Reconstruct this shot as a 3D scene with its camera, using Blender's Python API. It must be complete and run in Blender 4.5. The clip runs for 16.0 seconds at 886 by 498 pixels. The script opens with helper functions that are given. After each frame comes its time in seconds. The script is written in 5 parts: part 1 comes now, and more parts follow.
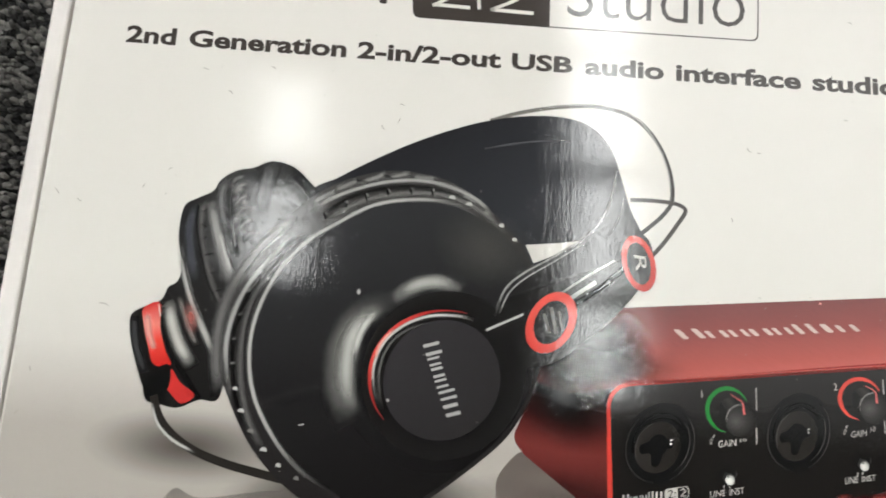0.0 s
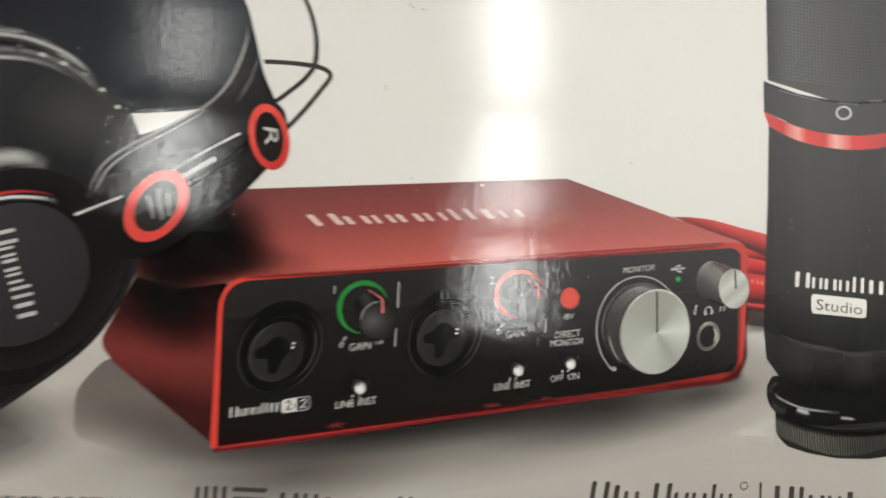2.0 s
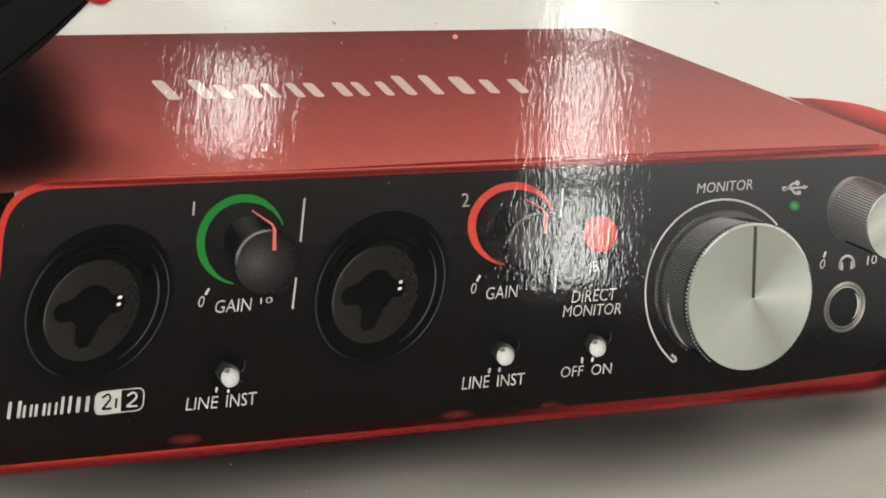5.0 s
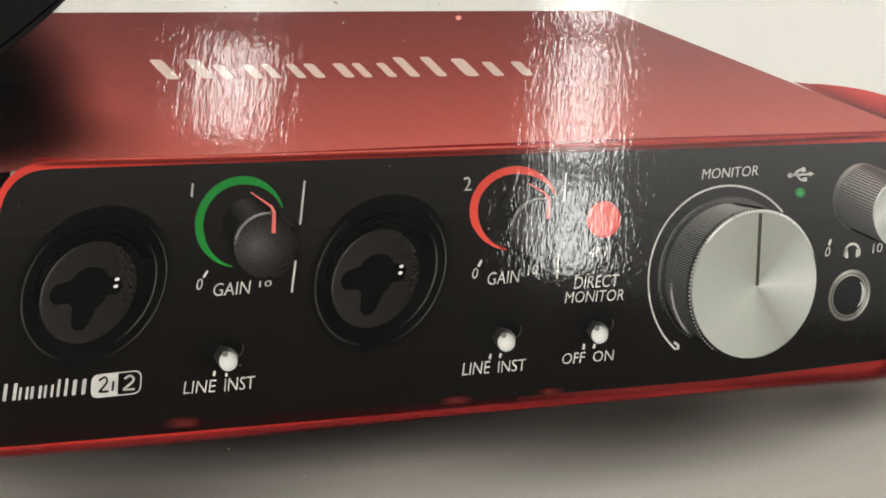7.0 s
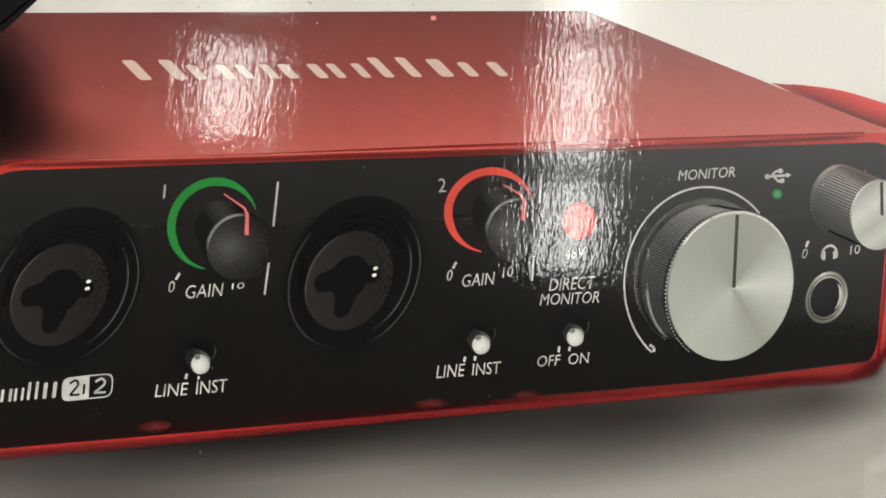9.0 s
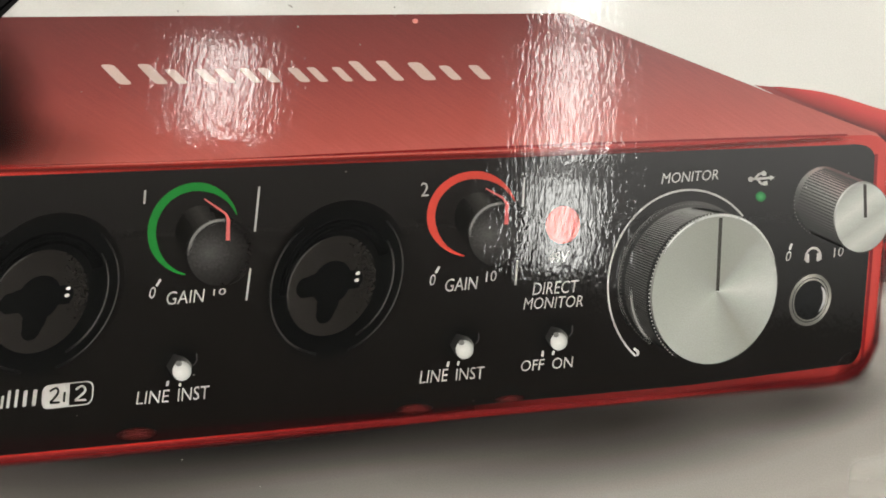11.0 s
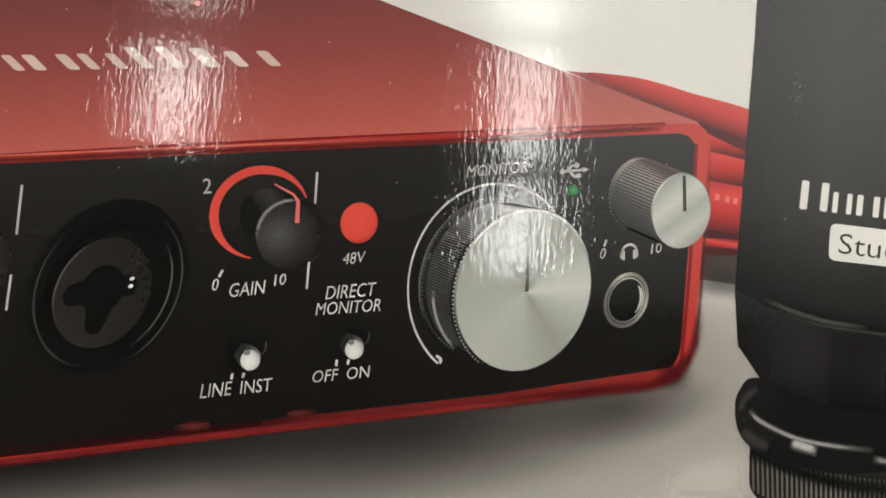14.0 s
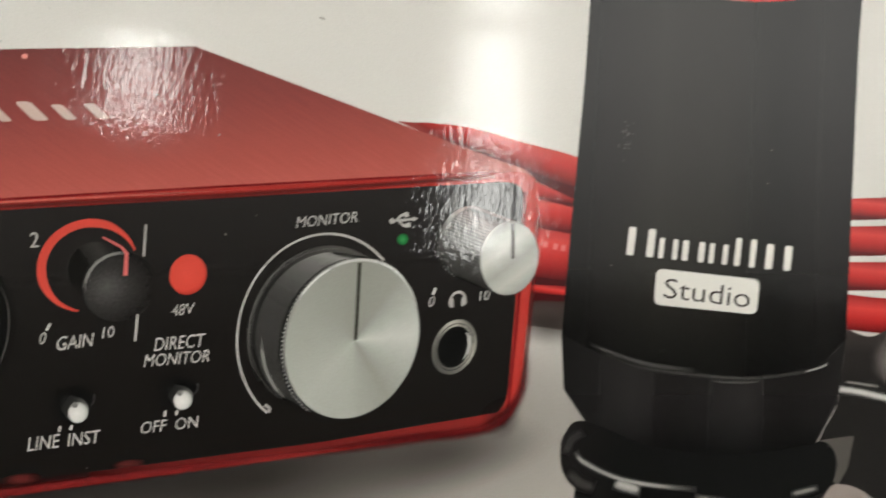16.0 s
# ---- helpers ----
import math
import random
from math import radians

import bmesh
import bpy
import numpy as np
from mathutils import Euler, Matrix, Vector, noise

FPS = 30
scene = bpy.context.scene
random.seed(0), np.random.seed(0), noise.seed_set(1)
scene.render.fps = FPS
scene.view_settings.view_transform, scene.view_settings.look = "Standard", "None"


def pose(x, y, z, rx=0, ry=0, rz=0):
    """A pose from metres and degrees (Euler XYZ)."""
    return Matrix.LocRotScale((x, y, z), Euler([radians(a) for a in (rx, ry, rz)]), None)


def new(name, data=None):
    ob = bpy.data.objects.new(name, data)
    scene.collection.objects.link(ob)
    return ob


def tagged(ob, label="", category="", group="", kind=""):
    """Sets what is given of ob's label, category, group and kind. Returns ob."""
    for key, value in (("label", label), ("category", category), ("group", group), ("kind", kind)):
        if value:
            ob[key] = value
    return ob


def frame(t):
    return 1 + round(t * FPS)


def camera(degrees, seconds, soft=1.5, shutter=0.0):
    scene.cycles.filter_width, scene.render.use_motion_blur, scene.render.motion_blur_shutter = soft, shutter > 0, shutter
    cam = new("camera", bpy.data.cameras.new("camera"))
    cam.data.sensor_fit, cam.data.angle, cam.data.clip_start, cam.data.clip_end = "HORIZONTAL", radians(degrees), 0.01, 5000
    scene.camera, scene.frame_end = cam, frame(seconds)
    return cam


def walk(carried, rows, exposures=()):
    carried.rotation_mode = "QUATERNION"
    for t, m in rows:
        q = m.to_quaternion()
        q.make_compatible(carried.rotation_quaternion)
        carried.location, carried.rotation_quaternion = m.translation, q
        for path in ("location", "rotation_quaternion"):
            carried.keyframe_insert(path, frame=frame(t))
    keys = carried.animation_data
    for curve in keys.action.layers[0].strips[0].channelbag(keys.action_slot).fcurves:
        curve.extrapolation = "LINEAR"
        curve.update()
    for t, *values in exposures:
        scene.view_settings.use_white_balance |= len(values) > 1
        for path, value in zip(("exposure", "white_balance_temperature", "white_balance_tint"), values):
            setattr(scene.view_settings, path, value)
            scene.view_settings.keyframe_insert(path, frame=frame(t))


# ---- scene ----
BOX_TOP = 0.11
cam = camera(54.0, 16.0, soft=1.8, shutter=0.5)
PATH = [
    (0, pose(0.1266, -0.1269, 0.3790, 13.18, -1.42, 3.69)),
    (0.5, pose(0.1348, -0.1218, 0.3780, 12.60, -1.35, 3.35)),
    (0.8, pose(0.1325, -0.1246, 0.3724, 12.82, -0.64, 2.11)),
    (1, pose(0.1336, -0.1289, 0.3674, 10.07, 0.38, 3.13)),
    (1.1, pose(0.1424, -0.1322, 0.3714, 9.09, 0.89, 4.31)),
    (1.2, pose(0.1464, -0.1349, 0.3721, 9.28, -0.64, 4.95)),
    (1.5, pose(0.1736, -0.1266, 0.3711, 7.77, -3.64, 5.71)),
    (1.8, pose(0.2042, -0.1301, 0.3499, 9.02, -5.52, 4.40)),
    (2, pose(0.2187, -0.1289, 0.3383, 9.07, -5.73, 2.86)),
    (2.1, pose(0.2244, -0.1262, 0.3322, 8.70, -5.79, 2.37)),
    (2.2, pose(0.2325, -0.1250, 0.3259, 8.34, -4.40, 2.16)),
    (2.5, pose(0.2349, -0.1236, 0.3030, 6.76, -2.89, 4.30)),
    (2.8, pose(0.2471, -0.1243, 0.2810, 6.73, -2.36, 3.24)),
    (3, pose(0.2505, -0.1243, 0.2732, 7.80, -1.47, 3.42)),
    (3.5, pose(0.2489, -0.1231, 0.2599, 5.97, -1.13, 4.74)),
    (4, pose(0.2492, -0.1210, 0.2500, 6.34, -1.07, 4.70)),
    (6.5, pose(0.2483, -0.1207, 0.2414, 5.01, -1.44, 5.27)),
    (7, pose(0.2484, -0.1209, 0.2417, 4.98, -1.39, 5.35)),
    (7.5, pose(0.2464, -0.1216, 0.2414, 4.99, -1.57, 5.48)),
    (8, pose(0.2488, -0.1210, 0.2408, 5.06, -1.47, 5.41)),
    (10.5, pose(0.2532, -0.1197, 0.2409, 4.97, -1.55, 5.14)),
    (11, pose(0.2535, -0.1191, 0.2403, 4.89, -1.91, 5.00)),
    (11.5, pose(0.2521, -0.1205, 0.2404, 5.27, -1.51, 5.06)),
    (12, pose(0.2528, -0.1191, 0.2406, 4.70, -1.73, 4.90)),
    (12.5, pose(0.2652, -0.1158, 0.2383, 5.01, -2.55, 4.46)),
    (13, pose(0.2812, -0.1167, 0.2341, 5.52, -4.26, 3.88)),
    (13.5, pose(0.2795, -0.1167, 0.2321, 5.06, -4.30, 3.94)),
    (14, pose(0.2787, -0.1169, 0.2313, 5.28, -4.11, 4.03)),
    (14.5, pose(0.2789, -0.1172, 0.2310, 5.08, -4.34, 4.12)),
    (15, pose(0.2851, -0.1143, 0.2316, 5.01, -5.06, 4.00)),
    (15.5, pose(0.2897, -0.1127, 0.2318, 5.17, -5.36, 3.65)),
    (16, pose(0.2988, -0.1062, 0.2360, 4.17, -5.60, 3.48)),
]
walk(cam, PATH, [(0, 0.13, 6250, 10), (1.2, 0.11, 6250, 10), (2.5, -0.11, 6450, 10), (7, 0.02, 6500, 10), (12, 0.0, 6500, 10), (14, -0.16, 6500, 10), (16, -0.18, 6480, 10)])

# ---- light: closed room with strip lights in the ceiling ----
world = bpy.data.worlds.new("room_air")
world.use_nodes = True
world.node_tree.nodes["Background"].inputs[0].default_value = (0.9, 0.95, 1.0, 1)
world.node_tree.nodes["Background"].inputs[1].default_value = 0.02
scene.world = world
LAMP = 20.0


# ---- materials ----
def nodes_of(name):
    m = bpy.data.materials.new(name)
    m.use_nodes = True
    return m, m.node_tree.nodes, m.node_tree.links, m.node_tree.nodes["Principled BSDF"]


def film_group():
    """Relief of the glossy laminate and the fine grain of the print, shared by all that is printed."""
    g = bpy.data.node_groups.new("laminate", "ShaderNodeTree")
    g.interface.new_socket("Normal", in_out="OUTPUT", socket_type="NodeSocketVector")
    g.interface.new_socket("Grain", in_out="OUTPUT", socket_type="NodeSocketFloat")
    g.interface.new_socket("Rough", in_out="OUTPUT", socket_type="NodeSocketFloat")
    n, l = g.nodes, g.links
    out, geo = n.new("NodeGroupOutput"), n.new("ShaderNodeNewGeometry")

    def noise_at(sx, sy, detail):
        mp, tx = n.new("ShaderNodeVectorMath"), n.new("ShaderNodeTexNoise")
        mp.operation = "MULTIPLY"
        mp.inputs[1].default_value = (sx, sy, 0)
        tx.inputs["Scale"].default_value, tx.inputs["Detail"].default_value = 1, detail
        l.new(geo.outputs["Position"], mp.inputs[0])
        l.new(mp.outputs[0], tx.inputs["Vector"])
        return tx.outputs["Fac"]

    normal = None
    for sx, sy, detail, depth, low, high in ((3200, 1100, 1, GRAIN, 0, 1), (1400, 380, 1, FLECK, 0, 1), (420, 75, 1, WAVE, 0, 1), (22, 30, 1, WARP, 0, 1)):
        b, cut = n.new("ShaderNodeBump"), n.new("ShaderNodeMapRange")
        b.inputs["Strength"].default_value, b.inputs["Distance"].default_value = 1, depth
        cut.inputs["From Min"].default_value, cut.inputs["From Max"].default_value = low, high
        l.new(noise_at(sx, sy, detail), cut.inputs["Value"])
        l.new(cut.outputs[0], b.inputs["Height"])
        if normal:
            l.new(normal, b.inputs["Normal"])
        normal = b.outputs["Normal"]
    l.new(normal, out.inputs["Normal"])
    mr = n.new("ShaderNodeMapRange")
    mr.inputs["To Min"].default_value, mr.inputs["To Max"].default_value = 0.84, 1.16
    l.new(noise_at(5200, 5200, 1), mr.inputs["Value"])
    l.new(mr.outputs[0], out.inputs["Grain"])
    rr = n.new("ShaderNodeMapRange")
    rr.inputs["To Min"].default_value, rr.inputs["To Max"].default_value = ROUGH - 0.025, ROUGH + 0.035
    l.new(noise_at(60, 25, 4), rr.inputs["Value"])
    l.new(rr.outputs[0], out.inputs["Rough"])
    return g


GRAIN, FLECK, WAVE, WARP, ROUGH, HAZE = 0.00001, 0.000017, 0.000016, 0.00003, 0.052, 0.45
LAMINATE = film_group()


def gloss(p, film, l):
    """Soft sheen of the printed card under a clear, finely rippled film."""
    p.inputs["Roughness"].default_value = HAZE
    p.inputs["Specular IOR Level"].default_value = 0.07
    p.inputs["Coat Weight"].default_value = 1.0
    p.inputs["Coat IOR"].default_value = 1.5
    l.new(film.outputs["Rough"], p.inputs["Coat Roughness"])
    l.new(film.outputs["Normal"], p.inputs["Coat Normal"])


def tone(r, g, b):
    """Ink colour from the 0..255 value of the print."""
    return tuple(max(0.0, ((v / 255 + 0.055) / 1.055) ** 2.4 * 0.93 - 0.0085) for v in (r, g, b))


def ink(name, stops, a=None, b=None, oval=None, streak=None, sweep=None, soft=False):
    """A printed ink. stops: one colour, or (place, colour[, opacity]) along a to b, or outward in an oval (centre, side, top)."""
    m, n, l, p = nodes_of(name)
    film = n.new("ShaderNodeGroup")
    film.node_tree = LAMINATE
    gloss(p, film, l)
    geo = n.new("ShaderNodeNewGeometry")
    if not isinstance(stops, list):
        stops, a, b = [(0, stops), (1, stops)], (0, 0), (1, 0)
    fac = None

    def along(o, d):
        s, dot = n.new("ShaderNodeVectorMath"), n.new("ShaderNodeVectorMath")
        s.operation, dot.operation = "SUBTRACT", "DOT_PRODUCT"
        s.inputs[1].default_value = (o[0] / 1000, o[1] / 1000, 0)
        dot.inputs[1].default_value = (d[0], d[1], 0)
        l.new(geo.outputs["Position"], s.inputs[0])
        l.new(s.outputs[0], dot.inputs[0])
        return dot.outputs["Value"]

    turn, oval = sweep, oval or sweep
    if oval:
        c, u, v = oval[0], (oval[1][0] - oval[0][0], oval[1][1] - oval[0][1]), (oval[2][0] - oval[0][0], oval[2][1] - oval[0][1])
        det = (u[0] * v[1] - u[1] * v[0]) / 1000
        s, t = along(c, (v[1] / det, -v[0] / det)), along(c, (-u[1] / det, u[0] / det))
        if turn:
            at2, half = n.new("ShaderNodeMath"), n.new("ShaderNodeMath")
            at2.operation, half.operation = "ARCTAN2", "MULTIPLY_ADD"
            half.inputs[1].default_value, half.inputs[2].default_value = 1 / math.tau, 0.5
            l.new(t, at2.inputs[0])
            l.new(s, at2.inputs[1])
            l.new(at2.outputs[0], half.inputs[0])
        both, length = n.new("ShaderNodeCombineXYZ"), n.new("ShaderNodeVectorMath")
        length.operation = "LENGTH"
        l.new(s, both.inputs[0])
        l.new(t, both.inputs[1])
        l.new(both.outputs[0], length.inputs[0])
        fac = half.outputs[0] if turn else length.outputs["Value"]
    else:
        d = (b[0] - a[0], b[1] - a[1])
        q = (d[0] ** 2 + d[1] ** 2) / 1000
        fac = along(a, (d[0] / q, d[1] / q))
    if streak:
        angle, fine, coarse, amount = streak
        mp, tx, ad = n.new("ShaderNodeMapping"), n.new("ShaderNodeTexNoise"), n.new("ShaderNodeMath")
        mp.vector_type = "TEXTURE"
        mp.inputs["Scale"].default_value = (1 / coarse, 1 / fine, 1)
        mp.inputs["Rotation"].default_value = (0, 0, radians(angle))
        tx.inputs["Scale"].default_value, tx.inputs["Detail"].default_value = 1, 3
        ad.operation = "MULTIPLY_ADD"
        ad.inputs[1].default_value = amount
        sub = n.new("ShaderNodeMath")
        sub.operation = "SUBTRACT"
        sub.inputs[1].default_value = 0.5
        l.new(geo.outputs["Position"], mp.inputs[0])
        l.new(mp.outputs[0], tx.inputs["Vector"])
        l.new(tx.outputs["Fac"], sub.inputs[0])
        l.new(sub.outputs[0], ad.inputs[0])
        l.new(fac, ad.inputs[2])
        fac = ad.outputs[0]
    ramp = n.new("ShaderNodeValToRGB")
    while len(ramp.color_ramp.elements) < len(stops):
        ramp.color_ramp.elements.new(0.5)
    for e, st in zip(ramp.color_ramp.elements, stops):
        e.position = st[0]
    for e, st in zip(ramp.color_ramp.elements, stops):
        e.color = (*st[1], st[2] if len(st) > 2 else 1)
    if soft:
        ramp.color_ramp.interpolation = "B_SPLINE"
    l.new(fac, ramp.inputs[0])
    mul = n.new("ShaderNodeVectorMath")
    mul.operation = "SCALE"
    l.new(ramp.outputs["Color"], mul.inputs[0])
    l.new(film.outputs["Grain"], mul.inputs["Scale"])
    l.new(mul.outputs[0], p.inputs["Base Color"])
    if any(len(st) > 2 for st in stops):
        l.new(ramp.outputs["Alpha"], p.inputs["Alpha"])
    return m


def plain(name, colour, rough, scale, spread, bump=0.0):
    m, n, l, p = nodes_of(name)
    tc, tx, tx2, mr = n.new("ShaderNodeNewGeometry"), n.new("ShaderNodeTexNoise"), n.new("ShaderNodeTexNoise"), n.new("ShaderNodeMapRange")
    tx.inputs["Scale"].default_value, tx.inputs["Detail"].default_value = scale, 6
    tx2.inputs["Scale"].default_value = scale / 12
    ad = n.new("ShaderNodeMath")
    l.new(tc.outputs["Position"], tx.inputs["Vector"])
    l.new(tc.outputs["Position"], tx2.inputs["Vector"])
    l.new(tx.outputs["Fac"], ad.inputs[0])
    l.new(tx2.outputs["Fac"], ad.inputs[1])
    mr.inputs["From Min"].default_value, mr.inputs["From Max"].default_value = 0.6, 1.4
    mr.inputs["To Min"].default_value, mr.inputs["To Max"].default_value = 1 - spread, 1 + spread
    l.new(ad.outputs[0], mr.inputs["Value"])
    rgb, mul = n.new("ShaderNodeRGB"), n.new("ShaderNodeVectorMath")
    rgb.outputs[0].default_value = (*colour, 1)
    mul.operation = "SCALE"
    l.new(rgb.outputs[0], mul.inputs[0])
    l.new(mr.outputs[0], mul.inputs["Scale"])
    l.new(mul.outputs[0], p.inputs["Base Color"])
    p.inputs["Roughness"].default_value = rough
    if bump:
        b = n.new("ShaderNodeBump")
        b.inputs["Distance"].default_value = bump
        l.new(tx.outputs["Fac"], b.inputs["Height"])
        l.new(b.outputs["Normal"], p.inputs["Normal"])
    return m


card = plain("white_card", (0.66, 0.62, 0.59), 0.35, 300, 0.03, 0.00002)
wall_paint = plain("wall_paint", (0.72, 0.71, 0.68), 0.7, 8, 0.04, 0.0005)
ceiling_tile = plain("ceiling_tile", (0.5, 0.5, 0.48), 0.9, 40, 0.06, 0.001)
carpet_base = plain("carpet_backing", (0.02, 0.019, 0.018), 0.95, 500, 0.7, 0.002)
fixture_metal = plain("fixture_metal", (0.7, 0.7, 0.7), 0.4, 30, 0.03)


def yarn():
    m, n, l, p = nodes_of("carpet_yarn")
    geo, ramp = n.new("ShaderNodeNewGeometry"), n.new("ShaderNodeValToRGB")
    for e, (at, c) in zip(ramp.color_ramp.elements, ((0.25, (0.012, 0.011, 0.011, 1)), (1, (0.2, 0.19, 0.175, 1)))):
        e.position, e.color = at, c
    l.new(geo.outputs["Random Per Island"], ramp.inputs[0])
    l.new(ramp.outputs[0], p.inputs["Base Color"])
    p.inputs["Roughness"].default_value = 0.95
    return m


def glow(strength):
    m, n, l, p = nodes_of("lit_diffuser")
    p.inputs["Base Color"].default_value = (0.8, 0.8, 0.8, 1)
    p.inputs["Emission Color"].default_value = (1.0, 0.995, 0.94, 1)
    p.inputs["Emission Strength"].default_value = strength
    return m


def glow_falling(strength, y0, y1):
    """Glow of an added panel, ramped by position: none at y0, full at y1."""
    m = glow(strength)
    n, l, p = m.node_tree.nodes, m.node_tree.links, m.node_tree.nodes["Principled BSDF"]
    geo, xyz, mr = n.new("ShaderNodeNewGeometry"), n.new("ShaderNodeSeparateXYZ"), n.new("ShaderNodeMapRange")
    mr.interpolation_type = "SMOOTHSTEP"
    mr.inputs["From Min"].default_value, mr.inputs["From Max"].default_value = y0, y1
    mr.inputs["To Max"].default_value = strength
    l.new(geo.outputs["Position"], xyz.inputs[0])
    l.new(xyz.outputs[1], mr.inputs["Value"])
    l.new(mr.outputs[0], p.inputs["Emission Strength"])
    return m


# ---- shapes ----
def part(name, bm, material, parent, label=""):
    me = bpy.data.meshes.new(name)
    bm.to_mesh(me)
    bm.free()
    me.materials.append(material)
    ob = new(name, me)
    ob.parent = parent
    return tagged(ob, label)


def block(x0, x1, y0, y1, z0, z1, bevel=0.0, segments=2):
    bm = bmesh.new()
    bmesh.ops.create_cube(bm, size=1, matrix=Matrix.Translation(((x0 + x1) / 2, (y0 + y1) / 2, (z0 + z1) / 2)) @ Matrix.Diagonal((x1 - x0, y1 - y0, z1 - z0, 1)))
    if bevel:
        bmesh.ops.bevel(bm, geom=bm.edges[:], offset=bevel, segments=segments, profile=0.6, affect="EDGES")
    return bm


def setting(name, bm, material, label, category):
    return tagged(part(name, bm, material, None), label, category, kind="structure")


# ---- room ----
R = 4.5
CEIL = BOX_TOP + 2.6
setting("floor", block(-R, R, -R, R, -0.1, 0.0), carpet_base, "dark grey flecked carpet floor", "floor")
setting("ceiling", block(-R, R, -R, R, CEIL + 0.02, CEIL + 0.12), ceiling_tile, "pale office ceiling", "ceiling")
setting("wall_north", block(-R, R, R, R + 0.1, 0, CEIL + 0.12), wall_paint, "plain painted room wall", "wall")
setting("wall_south", block(-R, R, -R - 0.1, -R, 0, CEIL + 0.12), wall_paint, "plain painted room wall", "wall")
setting("wall_east", block(R, R + 0.1, -R, R, 0, CEIL + 0.12), wall_paint, "plain painted room wall", "wall")
setting("wall_west", block(-R - 0.1, -R, -R, R, 0, CEIL + 0.12), wall_paint, "plain painted room wall", "wall")

diffuser_glow = glow(LAMP)
spot_glow = glow(19.5)
# Weaker emission, set to tame this lamp's glare on the white card.
low_glow = glow(8.0)
lift_glow = glow_falling(1.9, -0.25, 1.0)


def ceiling_light(x, y, wide, long, lit=diffuser_glow, louvres=(), label="lit white strip light in the ceiling"):
    base = tagged(new("ceiling_light"), label, "ceiling light", "strip lights in the ceiling")
    base.location = (x, y, CEIL)
    w, g = wide / 2, long / 2
    part("diffuser", block(-w, w, -g, g, 0.0, 0.012, 0.003), lit, base, "glowing white diffuser")
    part("frame", block(-w - 0.02, -w, -g - 0.02, g + 0.02, -0.004, 0.02), fixture_metal, base)
    part("frame", block(w, w + 0.02, -g - 0.02, g + 0.02, -0.004, 0.02), fixture_metal, base)
    part("frame", block(-w, w, -g - 0.02, -g, -0.004, 0.02), fixture_metal, base)
    part("frame", block(-w, w, g, g + 0.02, -0.004, 0.02), fixture_metal, base)
    for at in louvres:
        part("louvre", block(-w, w, at - y - 0.007, at - y + 0.007, -0.012, -0.001, 0.002), fixture_metal, base, "grey metal louvre blade")
    return base


# Added glowing panel, no known fixture: brightens the gloss on dark print.
ceiling_light(1.56, 0.87, 1.5, 1.7, lift_glow, (), "unseen dim glowing panel added to lift gloss on the box")
ceiling_light(-0.42, 0.57, 0.16, 0.3, spot_glow, (0.485, 0.64))
ceiling_light(-0.41, 0.98, 0.18, 0.27, low_glow)
for ly, ll in ((0.24, 0.29), (0.635, 0.39), (1.08, 0.39), (1.52, 0.38)):
    ceiling_light(0.69, ly, 0.155, ll, spot_glow)
# Unseen strip lights all round, added as fill to brighten the card.
for lx in (-3.3, -2.1, 2.7, 3.7):
    for ly in (-2.6, -0.9, 0.8, 2.5):
        ceiling_light(lx, ly, 0.2, 1.2)
for lx in (-0.41, 0.67):
    ceiling_light(lx, -2.6, 0.2, 1.2)
    ceiling_light(lx, 3.0, 0.2, 1.2)


def carpet_tufts():
    rnd = random.Random(4)
    verts, faces = [], []
    y = -0.16
    while y < 0.22:
        x = -0.22
        while x < 0.0:
            cx, cy, r = x + rnd.uniform(-1, 1) * 0.0012, y + rnd.uniform(-1, 1) * 0.0012, rnd.uniform(0.0014, 0.0024)
            h, a, k = rnd.uniform(0.002, 0.0055), rnd.uniform(0, 3), len(verts)
            lean = (rnd.uniform(-0.0012, 0.0012), rnd.uniform(-0.0012, 0.0012))
            for z, s, f in ((0.0, 1.0, 0), (h * 0.7, 0.95, 0.6), (h, 0.45, 1)):
                for i in range(5):
                    b = a + i * 1.2566
                    verts.append((cx + lean[0] * f + math.cos(b) * r * s, cy + lean[1] * f + math.sin(b) * r * s * 0.7, z))
            for ring in (0, 5):
                for i in range(5):
                    faces.append((k + ring + i, k + ring + (i + 1) % 5, k + ring + 5 + (i + 1) % 5, k + ring + 5 + i))
            faces.append((k + 10, k + 11, k + 12, k + 13, k + 14))
            x += 0.0031
        y += 0.0031
    me = bpy.data.meshes.new("carpet_pile")
    me.from_pydata(verts, [], faces)
    me.materials.append(yarn())
    return tagged(new("carpet_pile", me), "dark grey flecked loop carpet pile beside the box", "carpet", kind="stuff")


carpet_tufts()

# ---- the box ----
BASE = Vector((0.2, -0.08, 0.0))
box = tagged(new("product_box"), "glossy white printed audio gear box lying on dark carpet", "box")
box.location = BASE


def slab(name, x0, x1, y0, y1, z0, z1, bevel, material, label=""):
    return part(name, block(x0 / 1000 - BASE.x, x1 / 1000 - BASE.x, y0 / 1000 - BASE.y, y1 / 1000 - BASE.y, z0, z1, bevel, 3), material, box, label)


